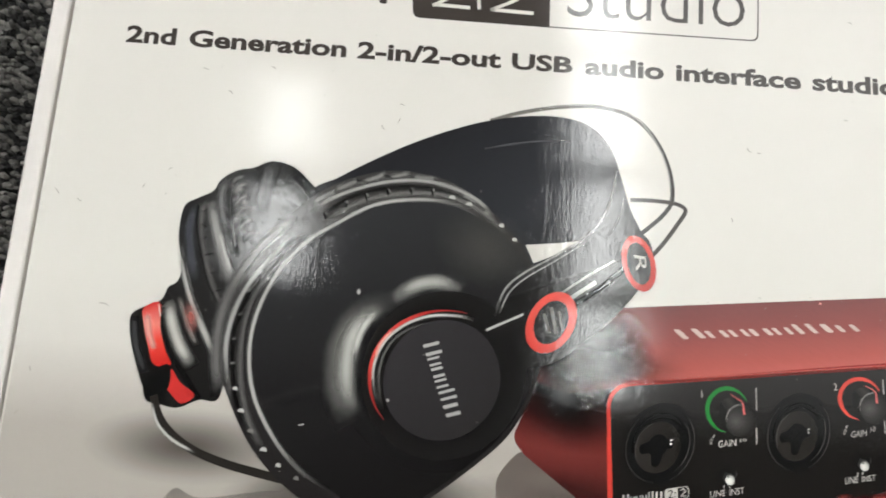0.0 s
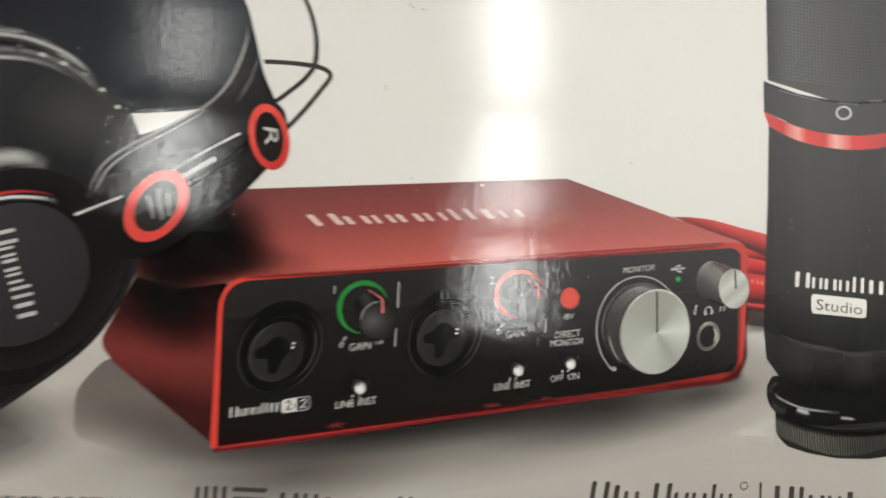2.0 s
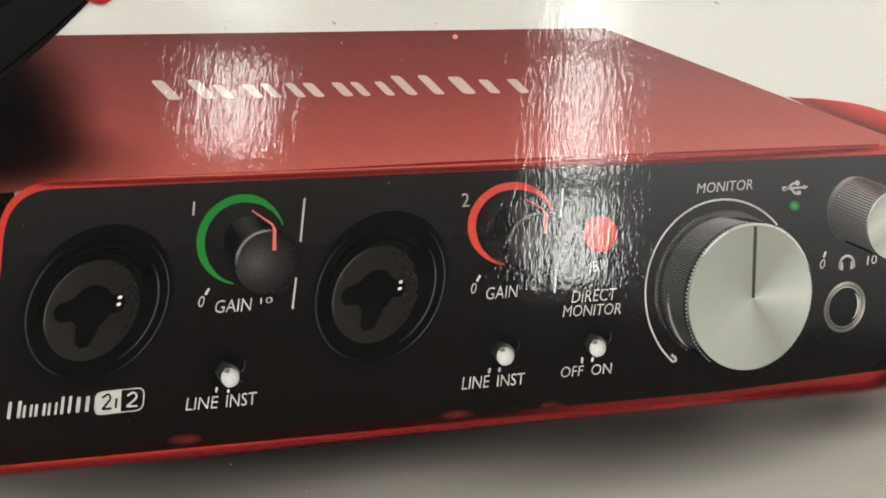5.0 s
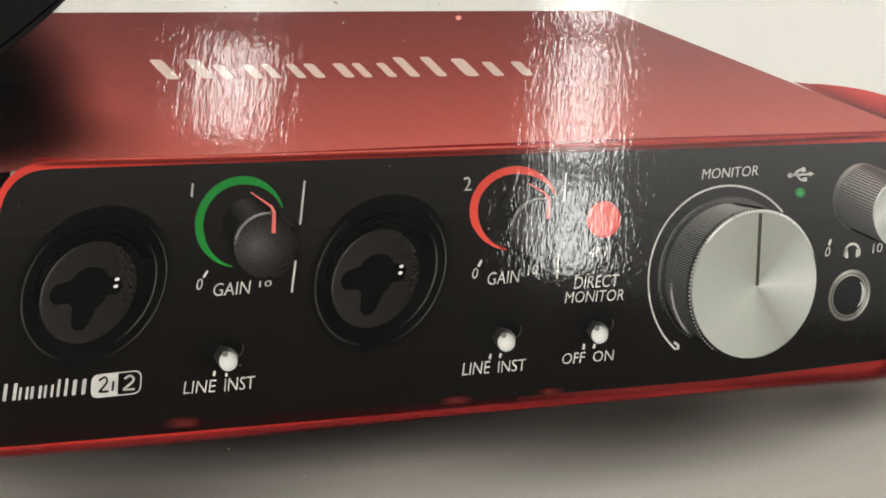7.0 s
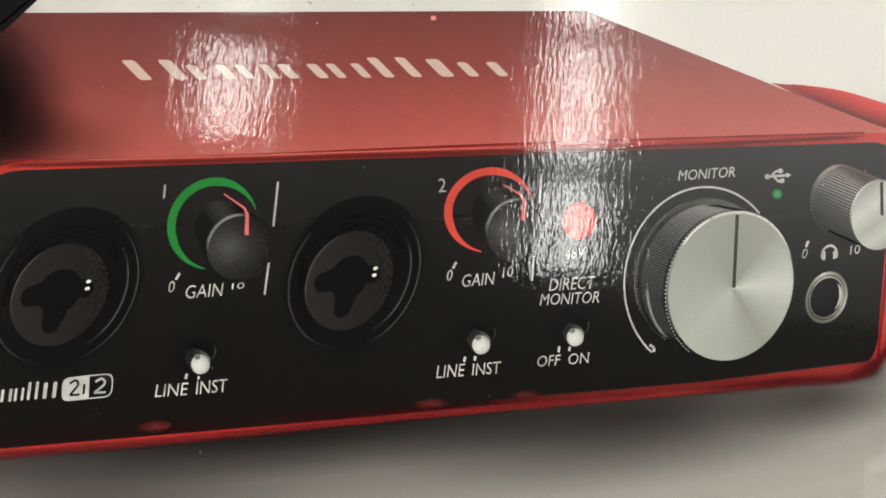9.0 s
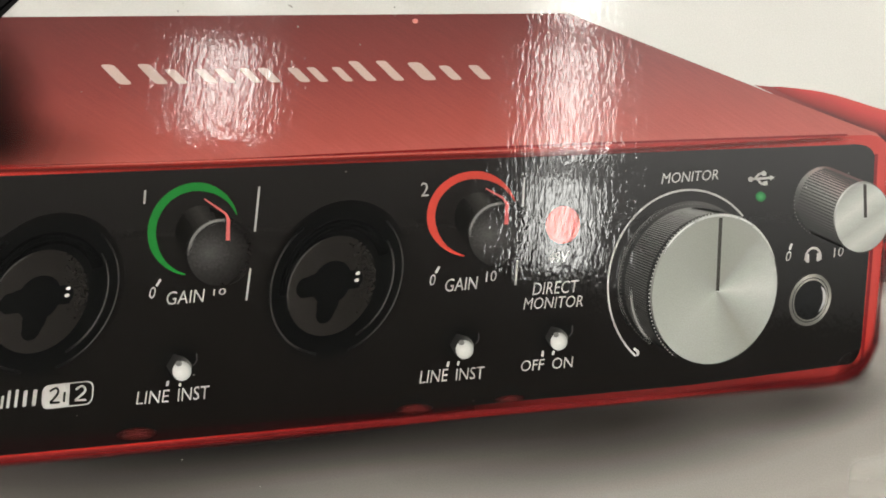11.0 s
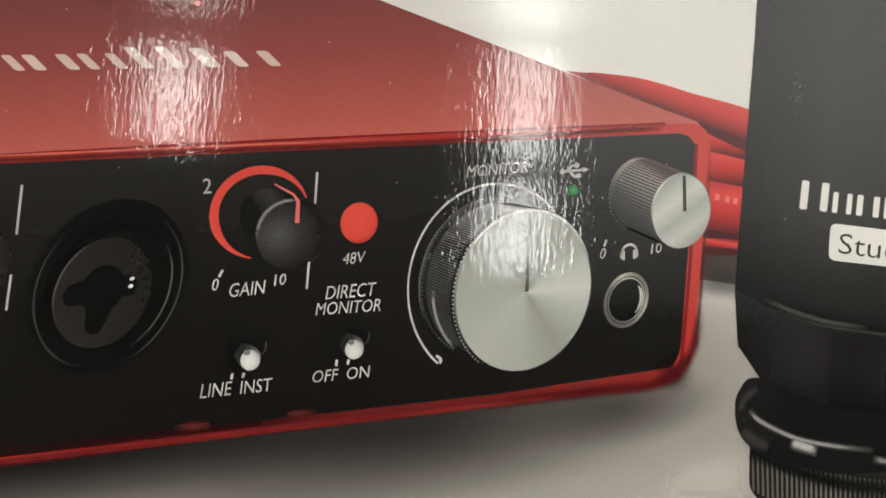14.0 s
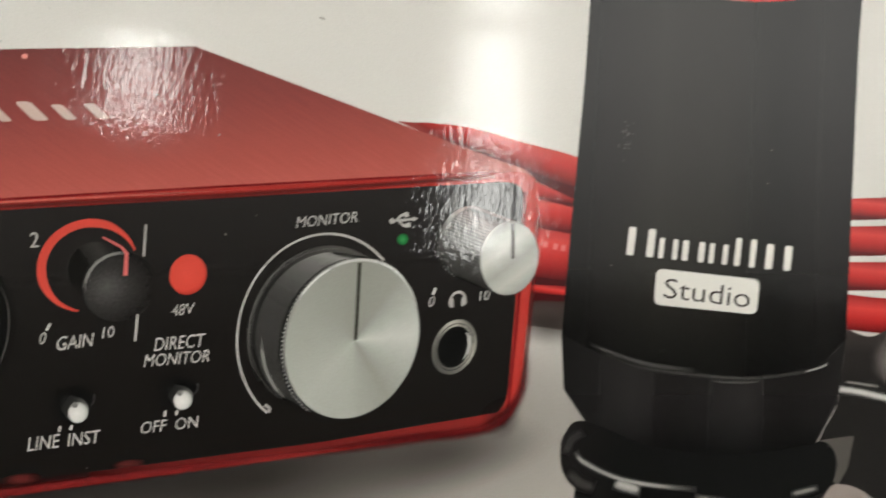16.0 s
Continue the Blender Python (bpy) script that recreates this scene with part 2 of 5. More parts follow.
FACE = (0.0, 404.0, -212.0, 52.0)
PAPER_STOPS = [(0, tone(222, 217, 211)), (0.55, tone(220, 216, 209)), (0.8, tone(204, 198, 191)), (1, tone(198, 192, 185))]
paper = ink("paper", PAPER_STOPS, (0, 50), (0, -180))
slab("body", -7.4, 411.4, -219.4, 59.4, 0.0, BOX_TOP - 0.004, 0.001, card, "white cardboard sides")
slab("edge_strip", -7.4, -1.5, -219.4, 59.4, BOX_TOP - 0.005, BOX_TOP - 0.0002, 0.0012, card, "white folded card edge")
slab("edge_strip", 405.1, 411.4, -219.4, 59.4, BOX_TOP - 0.005, BOX_TOP - 0.0002, 0.0012, card, "white folded card edge")
front = slab("front_panel", *FACE, BOX_TOP - 0.005, BOX_TOP, 0.0005, paper, "glossy printed front panel")

STEP = 0.000006
laid = []


def put(name, shapes, material, parent, label=""):
    """Lays flat printed shapes (in mm on the panel) over all that is printed under them."""
    if parent.parent and parent.parent.parent:
        parent = parent.parent
    flat = [q for s in shapes for q in s]
    xs, ys = [q[0] for q in flat], [q[1] for q in flat]
    area = (min(xs), max(xs), min(ys), max(ys))
    layer = 1 + max((k for k, c in laid if area[0] < c[1] and area[1] > c[0] and area[2] < c[3] and area[3] > c[2]), default=0)
    laid.append((layer, area))
    verts, faces = [], []
    for s in shapes:
        if sum(p[0] * q[1] - q[0] * p[1] for p, q in zip(s, s[1:] + s[:1])) < 0:
            s = s[::-1]
        k = len(verts)
        verts += [(x / 1000 - BASE.x, y / 1000 - BASE.y, BOX_TOP + layer * STEP) for x, y in s]
        faces.append(tuple(range(k, len(verts))))
    me = bpy.data.meshes.new(name)
    me.from_pydata(verts, [], faces)
    me.materials.append(material)
    ob = new(name, me)
    ob.parent = parent
    return tagged(ob, label, kind="stuff" if name in MANY else "")


MANY = ("knurling", "knurl_edge", "grille_wire", "foot_ribs", "dust_specks", "smudge_flecks")
brushes = {}


def brush_ink(colour, strength, ends, start):
    """Ink that thins out towards both sides of a line (and its ends, if asked)."""
    key = (colour, strength, ends, start)
    if key in brushes:
        return brushes[key]
    m, n, l, p = nodes_of("airbrush_ink")
    film, uv, xyz = n.new("ShaderNodeGroup"), n.new("ShaderNodeUVMap"), n.new("ShaderNodeSeparateXYZ")
    film.node_tree = LAMINATE
    uv.uv_map = "line"
    gloss(p, film, l)
    p.inputs["Base Color"].default_value = (*tone(*colour), 1)
    l.new(uv.outputs[0], xyz.inputs[0])
    across, along, both = n.new("ShaderNodeValToRGB"), n.new("ShaderNodeValToRGB"), n.new("ShaderNodeMath")
    for ramp, stops in ((across, ((0, 0), (0.5, strength), (1, 0))), (along, ((0, start), (ends, 1), (1 - ends, 1), (1, 0.0 if ends > 0.01 else 1.0)))):
        ramp.color_ramp.interpolation = "EASE"
        while len(ramp.color_ramp.elements) < len(stops):
            ramp.color_ramp.elements.new(0.5)
        for e, (at, v) in zip(ramp.color_ramp.elements, stops):
            e.position = at
        for e, (at, v) in zip(ramp.color_ramp.elements, stops):
            e.color = (v, v, v, 1)
    both.operation = "MULTIPLY"
    l.new(xyz.outputs[1], across.inputs[0])
    l.new(xyz.outputs[0], along.inputs[0])
    l.new(across.outputs[0], both.inputs[0])
    l.new(along.outputs[0], both.inputs[1])
    l.new(both.outputs[0], p.inputs["Alpha"])
    brushes[key] = m
    return m


def brush(name, pts, width, colour, parent, strength=1.0, ends=0.25, start=0.0, end=None, label=""):
    """A soft printed line through the points; width in mm between its faded sides."""
    shape = stroke(pts, width, end)
    ob = put(name, [shape], brush_ink(tuple(colour), strength, ends, start), parent, label)
    half = len(shape) // 2
    z = ob.data.vertices[0].co.z
    rows = [(shape[i], shape[-1 - i]) for i in range(half)]
    verts = [(x / 1000 - BASE.x, y / 1000 - BASE.y, z) for pair in rows for x, y in pair]
    faces = [(2 * i, 2 * i + 1, 2 * i + 3, 2 * i + 2) for i in range(half - 1)]
    me = bpy.data.meshes.new(name)
    me.from_pydata(verts, [], faces)
    me.materials.append(ob.data.materials[0])
    layer = me.uv_layers.new(name="line")
    for f in me.polygons:
        for li in f.loop_indices:
            v = me.loops[li].vertex_index
            layer.data[li].uv = ((v // 2) / (half - 1), v % 2)
    if me.polygons[0].normal.z < 0:
        me.flip_normals()
    ob.data = me
    return ob


def curve(pts, closed=False, n=7):
    """A smooth line through the points."""
    out, k = [], len(pts)
    for i in range(k if closed else k - 1):
        p = [pts[(i + j) % k] if closed else pts[min(max(i + j, 0), k - 1)] for j in (-1, 0, 1, 2)]
        for s in range(n):
            t = s / n
            out.append(tuple(0.5 * (2 * b + (c - a) * t + (2 * a - 5 * b + 4 * c - d) * t * t + (3 * b - a - 3 * c + d) * t ** 3) for a, b, c, d in zip(*p)))
    return out if closed else out + [tuple(pts[-1])]


def blob(pts, n=7):
    return curve(pts, True, n)


def stroke(pts, width, end=None, smooth=True):
    line = curve(pts) if smooth and len(pts) > 2 else list(pts)
    left, right = [], []
    end = width if end is None else end
    for i, q in enumerate(line):
        a, b = line[max(i - 1, 0)], line[min(i + 1, len(line) - 1)]
        d = math.hypot(b[0] - a[0], b[1] - a[1]) or 1
        w = (width + (end - width) * i / max(1, len(line) - 1)) / 2
        nx, ny = -(b[1] - a[1]) / d * w, (b[0] - a[0]) / d * w
        left.append((q[0] + nx, q[1] + ny))
        right.append((q[0] - nx, q[1] - ny))
    return left + right[::-1]


def on(o, s, t):
    """The point at s sides and t tops from the centre of an oval (centre, side, top)."""
    return tuple(c + s * (u - c) + t * (v - c) for c, u, v in zip(*o))


def oval(o, size=1.0, n=40, shift=(0, 0)):
    return [on(o, shift[0] + size * math.cos(i * math.tau / n), shift[1] + size * math.sin(i * math.tau / n)) for i in range(n)]


def arc(o, inner, a0, a1, taper=0.0, outer=1.0, n=36):
    """Part of an oval ring, from angle a0 to a1 in degrees; taper: share of it that narrows towards both ends."""
    out, back = [], []
    for i in range(n + 1):
        f, a = i / n, radians(a0 + (a1 - a0) * i / n)
        k = min(1, min(f, 1 - f) / taper) if taper else 1
        r = (outer + inner) / 2 + (outer - inner) / 2 * (0.15 + 0.85 * k), (outer + inner) / 2 - (outer - inner) / 2 * (0.15 + 0.85 * k)
        out.append(on(o, r[0] * math.cos(a), r[0] * math.sin(a)))
        back.append(on(o, r[1] * math.cos(a), r[1] * math.sin(a)))
    return out + back[::-1]


def rounded(corners, radius, n=5):
    """A polygon with rounded corners; radius in mm, one or one a corner."""
    out, k = [], len(corners)
    for i, c in enumerate(corners):
        r = radius[i] if isinstance(radius, (list, tuple)) else radius
        a, b = corners[i - 1], corners[(i + 1) % k]
        la, lb = math.dist(a, c), math.dist(b, c)
        p = [c[j] + (a[j] - c[j]) * min(0.45, r / la) for j in (0, 1)]
        q = [c[j] + (b[j] - c[j]) * min(0.45, r / lb) for j in (0, 1)]
        for s in range(n + 1):
            t = s / n
            out.append(tuple((1 - t) ** 2 * p[j] + 2 * t * (1 - t) * c[j] + t * t * q[j] for j in (0, 1)))
    return out


def hull(pts):
    """The outline round a set of points."""
    pts, out = sorted(set(pts)), []
    for run in (pts, pts[::-1]):
        side = []
        for q in run:
            while len(side) > 1 and (side[-1][0] - side[-2][0]) * (q[1] - side[-2][1]) <= (side[-1][1] - side[-2][1]) * (q[0] - side[-2][0]):
                side.pop()
            side.append(q)
        out += side[:-1]
    return out


def lettering(name, body, place, material, parent, bold=0.0, label=""):
    """Printed words; place: bottom left, bottom right and top left of their capitals."""
    data = bpy.data.curves.new(name, "FONT")
    data.body, data.offset, data.resolution_u = body, bold, 3
    ob = new(name, data)
    me = bpy.data.meshes.new_from_object(ob.evaluated_get(bpy.context.evaluated_depsgraph_get()))
    bpy.data.objects.remove(ob)
    xs, top = [v.co.x for v in me.vertices], max(v.co.y for v in me.vertices)
    lo, wide = min(xs), max(xs) - min(xs)
    shapes = []
    for f in me.polygons:
        shapes.append([on(place, (me.vertices[i].co.x - lo) / wide, me.vertices[i].co.y / top) for i in f.vertices])
    bpy.data.meshes.remove(me)
    return put(name, shapes, material, parent, label)


def wordmark(name, kinds, place, material, parent, label="", gap=0.2):
    """A brand's word as plain bars: C wide tall, l slim tall, x low, t slim middling, s low and slim."""
    size = {"C": (1.15, 1.0), "l": (0.45, 1.0), "x": (0.95, 0.72), "t": (0.6, 0.9), "s": (0.8, 0.72), "_": (0.5, 0)}
    total = sum(size[k][0] for k in kinds) + gap * (len(kinds) - 1)
    at, made = 0.0, None
    for k in kinds:
        w, h = size[k]
        if h:
            a, b = at / total, (at + w) / total
            bars = ((a, a + 0.27 * (b - a)), (b - 0.27 * (b - a), b)) if w > 0.7 else ((a + 0.22 * (b - a), b - 0.22 * (b - a)),)
            for c, d in bars:
                q = [on(place, c, 0), on(place, d, 0), on(place, d, h), on(place, c, h)]
                made = put(name, [rounded(q, 0.3 * math.dist(q[0], q[1]), 3)], material, parent, label)
        at += w + gap
    return made

# ---- inks ----
black = ink("black_ink", tone(34, 32, 31))
deep = ink("deep_black_ink", tone(22, 21, 21))
soft_black = ink("soft_black_ink", tone(52, 51, 52))
dark_grey = ink("dark_grey_ink", tone(74, 72, 71))
mid_grey = ink("mid_grey_ink", tone(118, 116, 113))
light_grey = ink("light_grey_ink", tone(182, 180, 176))
white = ink("white_ink", tone(226, 222, 214))
legend = ink("legend_ink", tone(190, 186, 180))
type_ink = ink("type_ink", tone(66, 60, 57))
scarlet = ink("scarlet_ink", tone(208, 78, 67))
scarlet_dark = ink("dark_scarlet_ink", tone(126, 34, 36))
scarlet_pale = ink("pale_scarlet_ink", tone(232, 150, 140))
green = ink("green_ink", tone(44, 126, 58))
pink = ink("pink_ink", tone(222, 112, 108))


def shade(name, o, parent, strength=0.8, colour=(20, 17, 16), core=0.0):
    """A soft printed shadow in an oval."""
    c = tone(*colour)
    m = ink(name + "_tone", [(core, c, strength), (core + (1 - core) * 0.35, c, strength * 0.66), (core + (1 - core) * 0.7, c, strength * 0.2), (0.92, c, 0.0), (1, c, 0.0)], oval=o, soft=True)
    return put(name, [oval(o, 1.0, 32)], m, parent)


def fade(name, shape, a, b, parent, strength=0.8, colour=(20, 17, 16)):
    c = tone(*colour)
    m = ink(name + "_tone", [(0, c, strength), (0.3, c, strength * 0.6), (0.65, c, strength * 0.2), (0.95, c, 0.0), (1, c, 0.0)], a, b, soft=True)
    return put(name, [shape], m, parent)


# ---- printed studio floor ----
FLOOR_SHADOWS = [
    ([(56.42, -129.56), (88.57, -129.13), (54.89, -117.95)], 0.75, (70, 64, 60), 0.0),
    ([(110.56, -143.46), (154.98, -141.94), (108.89, -127.21)], 1.0, (24, 22, 21), 0.25),
    ([(248.01, -132.43), (362.0, -112.0), (251.5, -154.0)], 0.78, (58, 52, 49), 0.0),
    ([(206.0, -150.5), (246.0, -143.5), (207.0, -163.0)], 0.5, (58, 52, 49), 0.0),
    ([(286.0, -130.5), (326.0, -122.0), (288.0, -141.5)], 0.7, (40, 36, 34), 0.0),
    ([(230.94, -135.97), (308.19, -122.28), (232.99, -145.2)], 0.96, (20, 18, 17), 0.1),
    ([(173.06, -140.69), (206.62, -145.69), (173.33, -149.51)], 0.7, (60, 52, 50), 0.0),
    ([(312.27, -125.62), (329.23, -122.53), (312.99, -131.43)], 0.6, (60, 55, 52), 0.0),
]


def floor_print():
    """The grey studio floor of the photograph with its soft shadows: ovals with strength, colour and full core."""
    m, n, l, p = nodes_of("floor_print")
    film, geo, xyz = n.new("ShaderNodeGroup"), n.new("ShaderNodeNewGeometry"), n.new("ShaderNodeSeparateXYZ")
    film.node_tree = LAMINATE
    gloss(p, film, l)
    l.new(geo.outputs["Position"], xyz.inputs[0])

    def ramp_of(value, lo, hi, stops, soft=False):
        mr, ramp = n.new("ShaderNodeMapRange"), n.new("ShaderNodeValToRGB")
        mr.inputs["From Min"].default_value, mr.inputs["From Max"].default_value = lo, hi
        l.new(value, mr.inputs["Value"])
        while len(ramp.color_ramp.elements) < len(stops):
            ramp.color_ramp.elements.new(0.5)
        for e, (at, c) in zip(ramp.color_ramp.elements, stops):
            e.position = at
        for e, (at, c) in zip(ramp.color_ramp.elements, stops):
            e.color = (*c, 1)
        ramp.color_ramp.interpolation = "B_SPLINE" if soft else "LINEAR"
        l.new(mr.outputs[0], ramp.inputs[0])
        return ramp.outputs["Color"]

    def over(below, fac, colour):
        mix = n.new("ShaderNodeMixRGB")
        l.new(fac, mix.inputs[0])
        l.new(below, mix.inputs[1])
        mix.inputs[2].default_value = (*colour, 1)
        return mix.outputs[0]

    out = ramp_of(xyz.outputs[1], 0.05, -0.18, PAPER_STOPS)
    out = over(out, ramp_of(xyz.outputs[1], -0.1, -0.15, [(0, (0,) * 3), (0.5, (0.6,) * 3), (1, (0.58,) * 3)]), tone(152, 144, 136))
    for o, strength, colour, core in FLOOR_SHADOWS:
        (cx, cy), u, v = o[0], (o[1][0] - o[0][0], o[1][1] - o[0][1]), (o[2][0] - o[0][0], o[2][1] - o[0][1])
        det = (u[0] * v[1] - u[1] * v[0]) / 1000
        both, length, off = n.new("ShaderNodeCombineXYZ"), n.new("ShaderNodeVectorMath"), n.new("ShaderNodeVectorMath")
        off.operation, length.operation = "SUBTRACT", "LENGTH"
        off.inputs[1].default_value = (cx / 1000, cy / 1000, 0)
        l.new(geo.outputs["Position"], off.inputs[0])
        for k, axis in enumerate(((v[1] / det, -v[0] / det, 0), (-u[1] / det, u[0] / det, 0))):
            dot = n.new("ShaderNodeVectorMath")
            dot.operation = "DOT_PRODUCT"
            dot.inputs[1].default_value = axis
            l.new(off.outputs[0], dot.inputs[0])
            l.new(dot.outputs["Value"], both.inputs[k])
        l.new(both.outputs[0], length.inputs[0])
        steps = [(core, strength), (core + (1 - core) * 0.35, strength * 0.66), (core + (1 - core) * 0.7, strength * 0.2), (0.94, 0.0), (1, 0.0)]
        out = over(out, ramp_of(length.outputs["Value"], 0, 1, [(at, (1 - (1 - f) ** 2,) * 3) for at, f in steps], True), tone(*colour))
    mul = n.new("ShaderNodeVectorMath")
    mul.operation = "SCALE"
    l.new(out, mul.inputs[0])
    l.new(film.outputs["Grain"], mul.inputs["Scale"])
    l.new(mul.outputs[0], p.inputs["Base Color"])
    return m


put("printed_floor", [[(0.8, -169.2), (403, -169.2), (403, -100), (0.8, -100)]], floor_print(), box, "grey printed studio floor with soft shadows")

# ---- heading and foot of the panel ----
put("red_band", [[(0.6, -211.4), (403.4, -211.4), (403.4, -169.2), (0.6, -169.2)]], ink("band_ink", tone(190, 38, 44)), box, "red printed band along the foot")
for word, x0, x1 in (("2nd", 19.0, 35.6), ("Generation", 39.9, 92.6), ("2-in/2-out", 96.3, 144.5), ("USB", 148.1, 168.6), ("audio", 172.8, 199.4), ("interface", 203.4, 245.7), ("studio", 249.5, 278.6), ("pack", 283.0, 307.0)):
    lettering("headline_word", word, [(x0, 0.0), (x1, 0.0), (x0, 6.0 if word != "USB" else 5.7)], type_ink, box, 0.034, "bold dark grey heading word")
badge = put("badge", [rounded([(111.75, 35.36), (159.50, 35.47), (159.83, 15.89), (113.92, 16.11)], [2.5, 0.2, 0.2, 2.5])], type_ink, box, "dark rounded badge")
put("badge_mark", [stroke([(120.66, 21.50), (133.01, 21.19)], 1.3), stroke([(135.18, 30.75), (136.11, 20.80)], 1.2), stroke([(139.95, 21.10), (154.63, 20.76)], 1.3), stroke([(131.96, 32.65), (128.81, 26.82), (120.30, 21.04)], 1.2), stroke([(153.35, 33.04), (149.75, 26.33), (139.96, 20.89)], 1.2)], white, badge, "pale bars of a model mark")
frame_at = [(159.50, 35.47), (232.12, 37.10), (231.53, 16.18), (159.83, 15.89)]
outline = rounded(frame_at, [0.2, 2.5, 2.5, 0.2])
mid_x, mid_y = sum(q[0] for q in frame_at) / 4, sum(q[1] for q in frame_at) / 4
outline_in = [(mid_x + (x - mid_x) * 0.987, mid_y + (y - mid_y) * 0.952) for x, y in outline]
put("badge_outline", [[outline[i], outline[(i + 1) % len(outline)], outline_in[(i + 1) % len(outline)], outline_in[i]] for i in range(len(outline))], type_ink, box, "thin rounded outline")
lettering("studio_word", "Studio", [(166.02, 20.59), (226.96, 20.88), (166.38, 40.14)], type_ink, box, -0.012, "thin grey word")
wordmark("range_wordmark", "ll", [(86.79, 21.39), (105.73, 20.33), (86.26, 35.50)], type_ink, box, "dark bars of a brand mark", 0.9)
lettering("software_heading", "INCLUDED SOFTWARE", [(121.20, -162.27), (172.19, -161.34), (120.90, -159.31)], type_ink, box, 0.012, "small dark capitals")
put("software_mark", [stroke([(181.49, -155.08), (181.66, -162.02)], 1.1), stroke([(183.55, -154.94), (183.71, -161.89)], 1.1), stroke([(185.76, -154.79), (185.91, -161.75)], 1.1), stroke([(187.99, -154.79), (188.11, -161.61)], 1.1), stroke([(190.13, -155.37), (198.50, -155.40)], 1.1), stroke([(190.22, -157.70), (198.58, -157.73)], 1.1), stroke([(190.31, -160.01), (198.65, -160.05)], 1.1)], type_ink, box, "dark striped software mark")
wordmark("software_wordmark", "Clltxtx_llxx", [(201.62, -162.91), (244.65, -162.66), (201.83, -155.76)], type_ink, box, "dark bars of a brand mark")
wordmark("software_wordmark", "Ctx_Cxxls", [(280.63, -158.02), (318.83, -157.40), (281.88, -149.81)], type_ink, box, "dark bars of a brand mark")
put("registered_mark", [arc([(322.95, -149.37), (324.10, -149.29), (322.94, -148.29)], 0.75, 0, 360)], type_ink, box)
put("divider", [stroke([(327.54, -148.30), (327.29, -154.89)], 0.7)], type_ink, box)
wordmark("software_wordmark", "Clxst", [(330.91, -156.03), (353.42, -156.14), (331.51, -148.95)], type_ink, box, "dark bars of a brand mark")

# ---- printed reflections on the studio floor ----
put("headphone_reflection", [blob([(47.79, -158.98), (53.55, -142.44), (62.85, -144.11), (87.13, -140.50), (107.37, -144.53), (125.29, -142.25), (140.44, -145.87), (116.49, -153.42), (78.22, -161.28)])], ink("reflection_tone", [(0, tone(120, 112, 106), 0.55), (1, tone(150, 142, 136), 0.0)], (80.49, -140.23), (81.44, -161.02)), box, "soft grey printed reflection")
put("unit_reflection", [rounded([(149.36, -132.94), (153.92, -126.80), (157.07, -124.05), (187.38, -146.08), (183.60, -152.78), (150.20, -144.27)], 3)], ink("unit_reflection_tone", [(0, tone(96, 84, 79), 0.7), (0.6, tone(120, 108, 102), 0.4), (1, tone(150, 140, 134), 0.0)], (167.46, -129.81), (167.82, -149.27), soft=True), box, "soft brown printed reflection")
put("stand_reflection", [rounded([(320.38, -134.08), (330.41, -131.13), (331.73, -143.49), (320.07, -144.11)], 1.5)], ink("stand_reflection_tone", [(0, tone(232, 226, 216), 0.5), (1, tone(225, 219, 210), 0.1)], (324.71, -131.48), (325.28, -143.83)), box)

# ---- printed red cables behind ----
cable_pic = tagged(new("printed_cable"), "coiled red cable in the printed photograph")
cable_pic.parent = box


def red_cable(pts, width, label=""):
    mid = pts[len(pts) // 2]
    m = ink("cable_ink", [(0, tone(150, 40, 42)), (0.35, tone(214, 70, 64)), (0.6, tone(196, 50, 48)), (1, tone(92, 26, 28))], (mid[0], mid[1] + width / 2), (mid[0] - 0.1, mid[1] - width / 2))
    return put("cable_loop", [stroke(pts, width)], m, cable_pic, label)


put("cable_gap", [[(322.47, -82.23), (330.09, -82.37), (331.02, -105.51), (321.87, -105.40)]], ink("cable_gap_ink", tone(70, 24, 26)), cable_pic)
red_cable([(323.10, -105.31), (326.82, -104.86), (331.82, -104.63)], 2.0)
put("cable_gap", [[(320.10, -103.10), (330.91, -102.66), (331.09, -107.13), (320.26, -106.34)]], ink("cable_dark_ink", [(0, tone(60, 46, 44)), (1, tone(120, 110, 104))], (325.89, -102.65), (326.11, -107.51)), cable_pic)
red_cable([(320.85, -101.41), (325.83, -101.18), (331.69, -101.21)], 1.3)
red_cable([(322.64, -95.12), (326.41, -95.38), (331.47, -95.78)], 8.2)
red_cable([(322.35, -88.93), (326.16, -89.43), (331.24, -89.99)], 5.8)
red_cable([(321.36, -85.51), (326.01, -86.10), (331.13, -86.99)], 4.0)
put("cable_gap", [[(302.6, -77.9), (308.0, -77.9), (331.0, -83.0), (331.0, -88.0), (322.0, -84.6), (312.0, -81.2)]], ink("cable_shade_ink", [(0, tone(150, 62, 58)), (0.5, tone(104, 40, 40)), (1, tone(84, 28, 30))], (304, -78.5), (322, -85)), cable_pic)
put("cable_loop", [blob([(305.51, -78.01), (309.66, -77.79), (314.70, -78.15), (321.50, -79.54), (330.91, -81.62), (331.07, -85.65), (323.39, -83.99), (316.56, -81.76), (310.61, -79.96)], 6)], ink("top_cable_ink", [(0, tone(206, 74, 68)), (0.3, tone(196, 62, 58)), (0.62, tone(150, 46, 44)), (0.85, tone(96, 32, 33)), (1, tone(80, 28, 30))], (319.78, -78.77), (318.49, -83.43)), cable_pic, "red cable loop")
put("cable_print", [stroke([(325.37, -94.47), (326.04, -94.58)], 0.9), stroke([(326.89, -94.68), (327.56, -94.79)], 0.9), stroke([(328.07, -94.83), (328.75, -94.94)], 0.9)], pink, cable_pic)
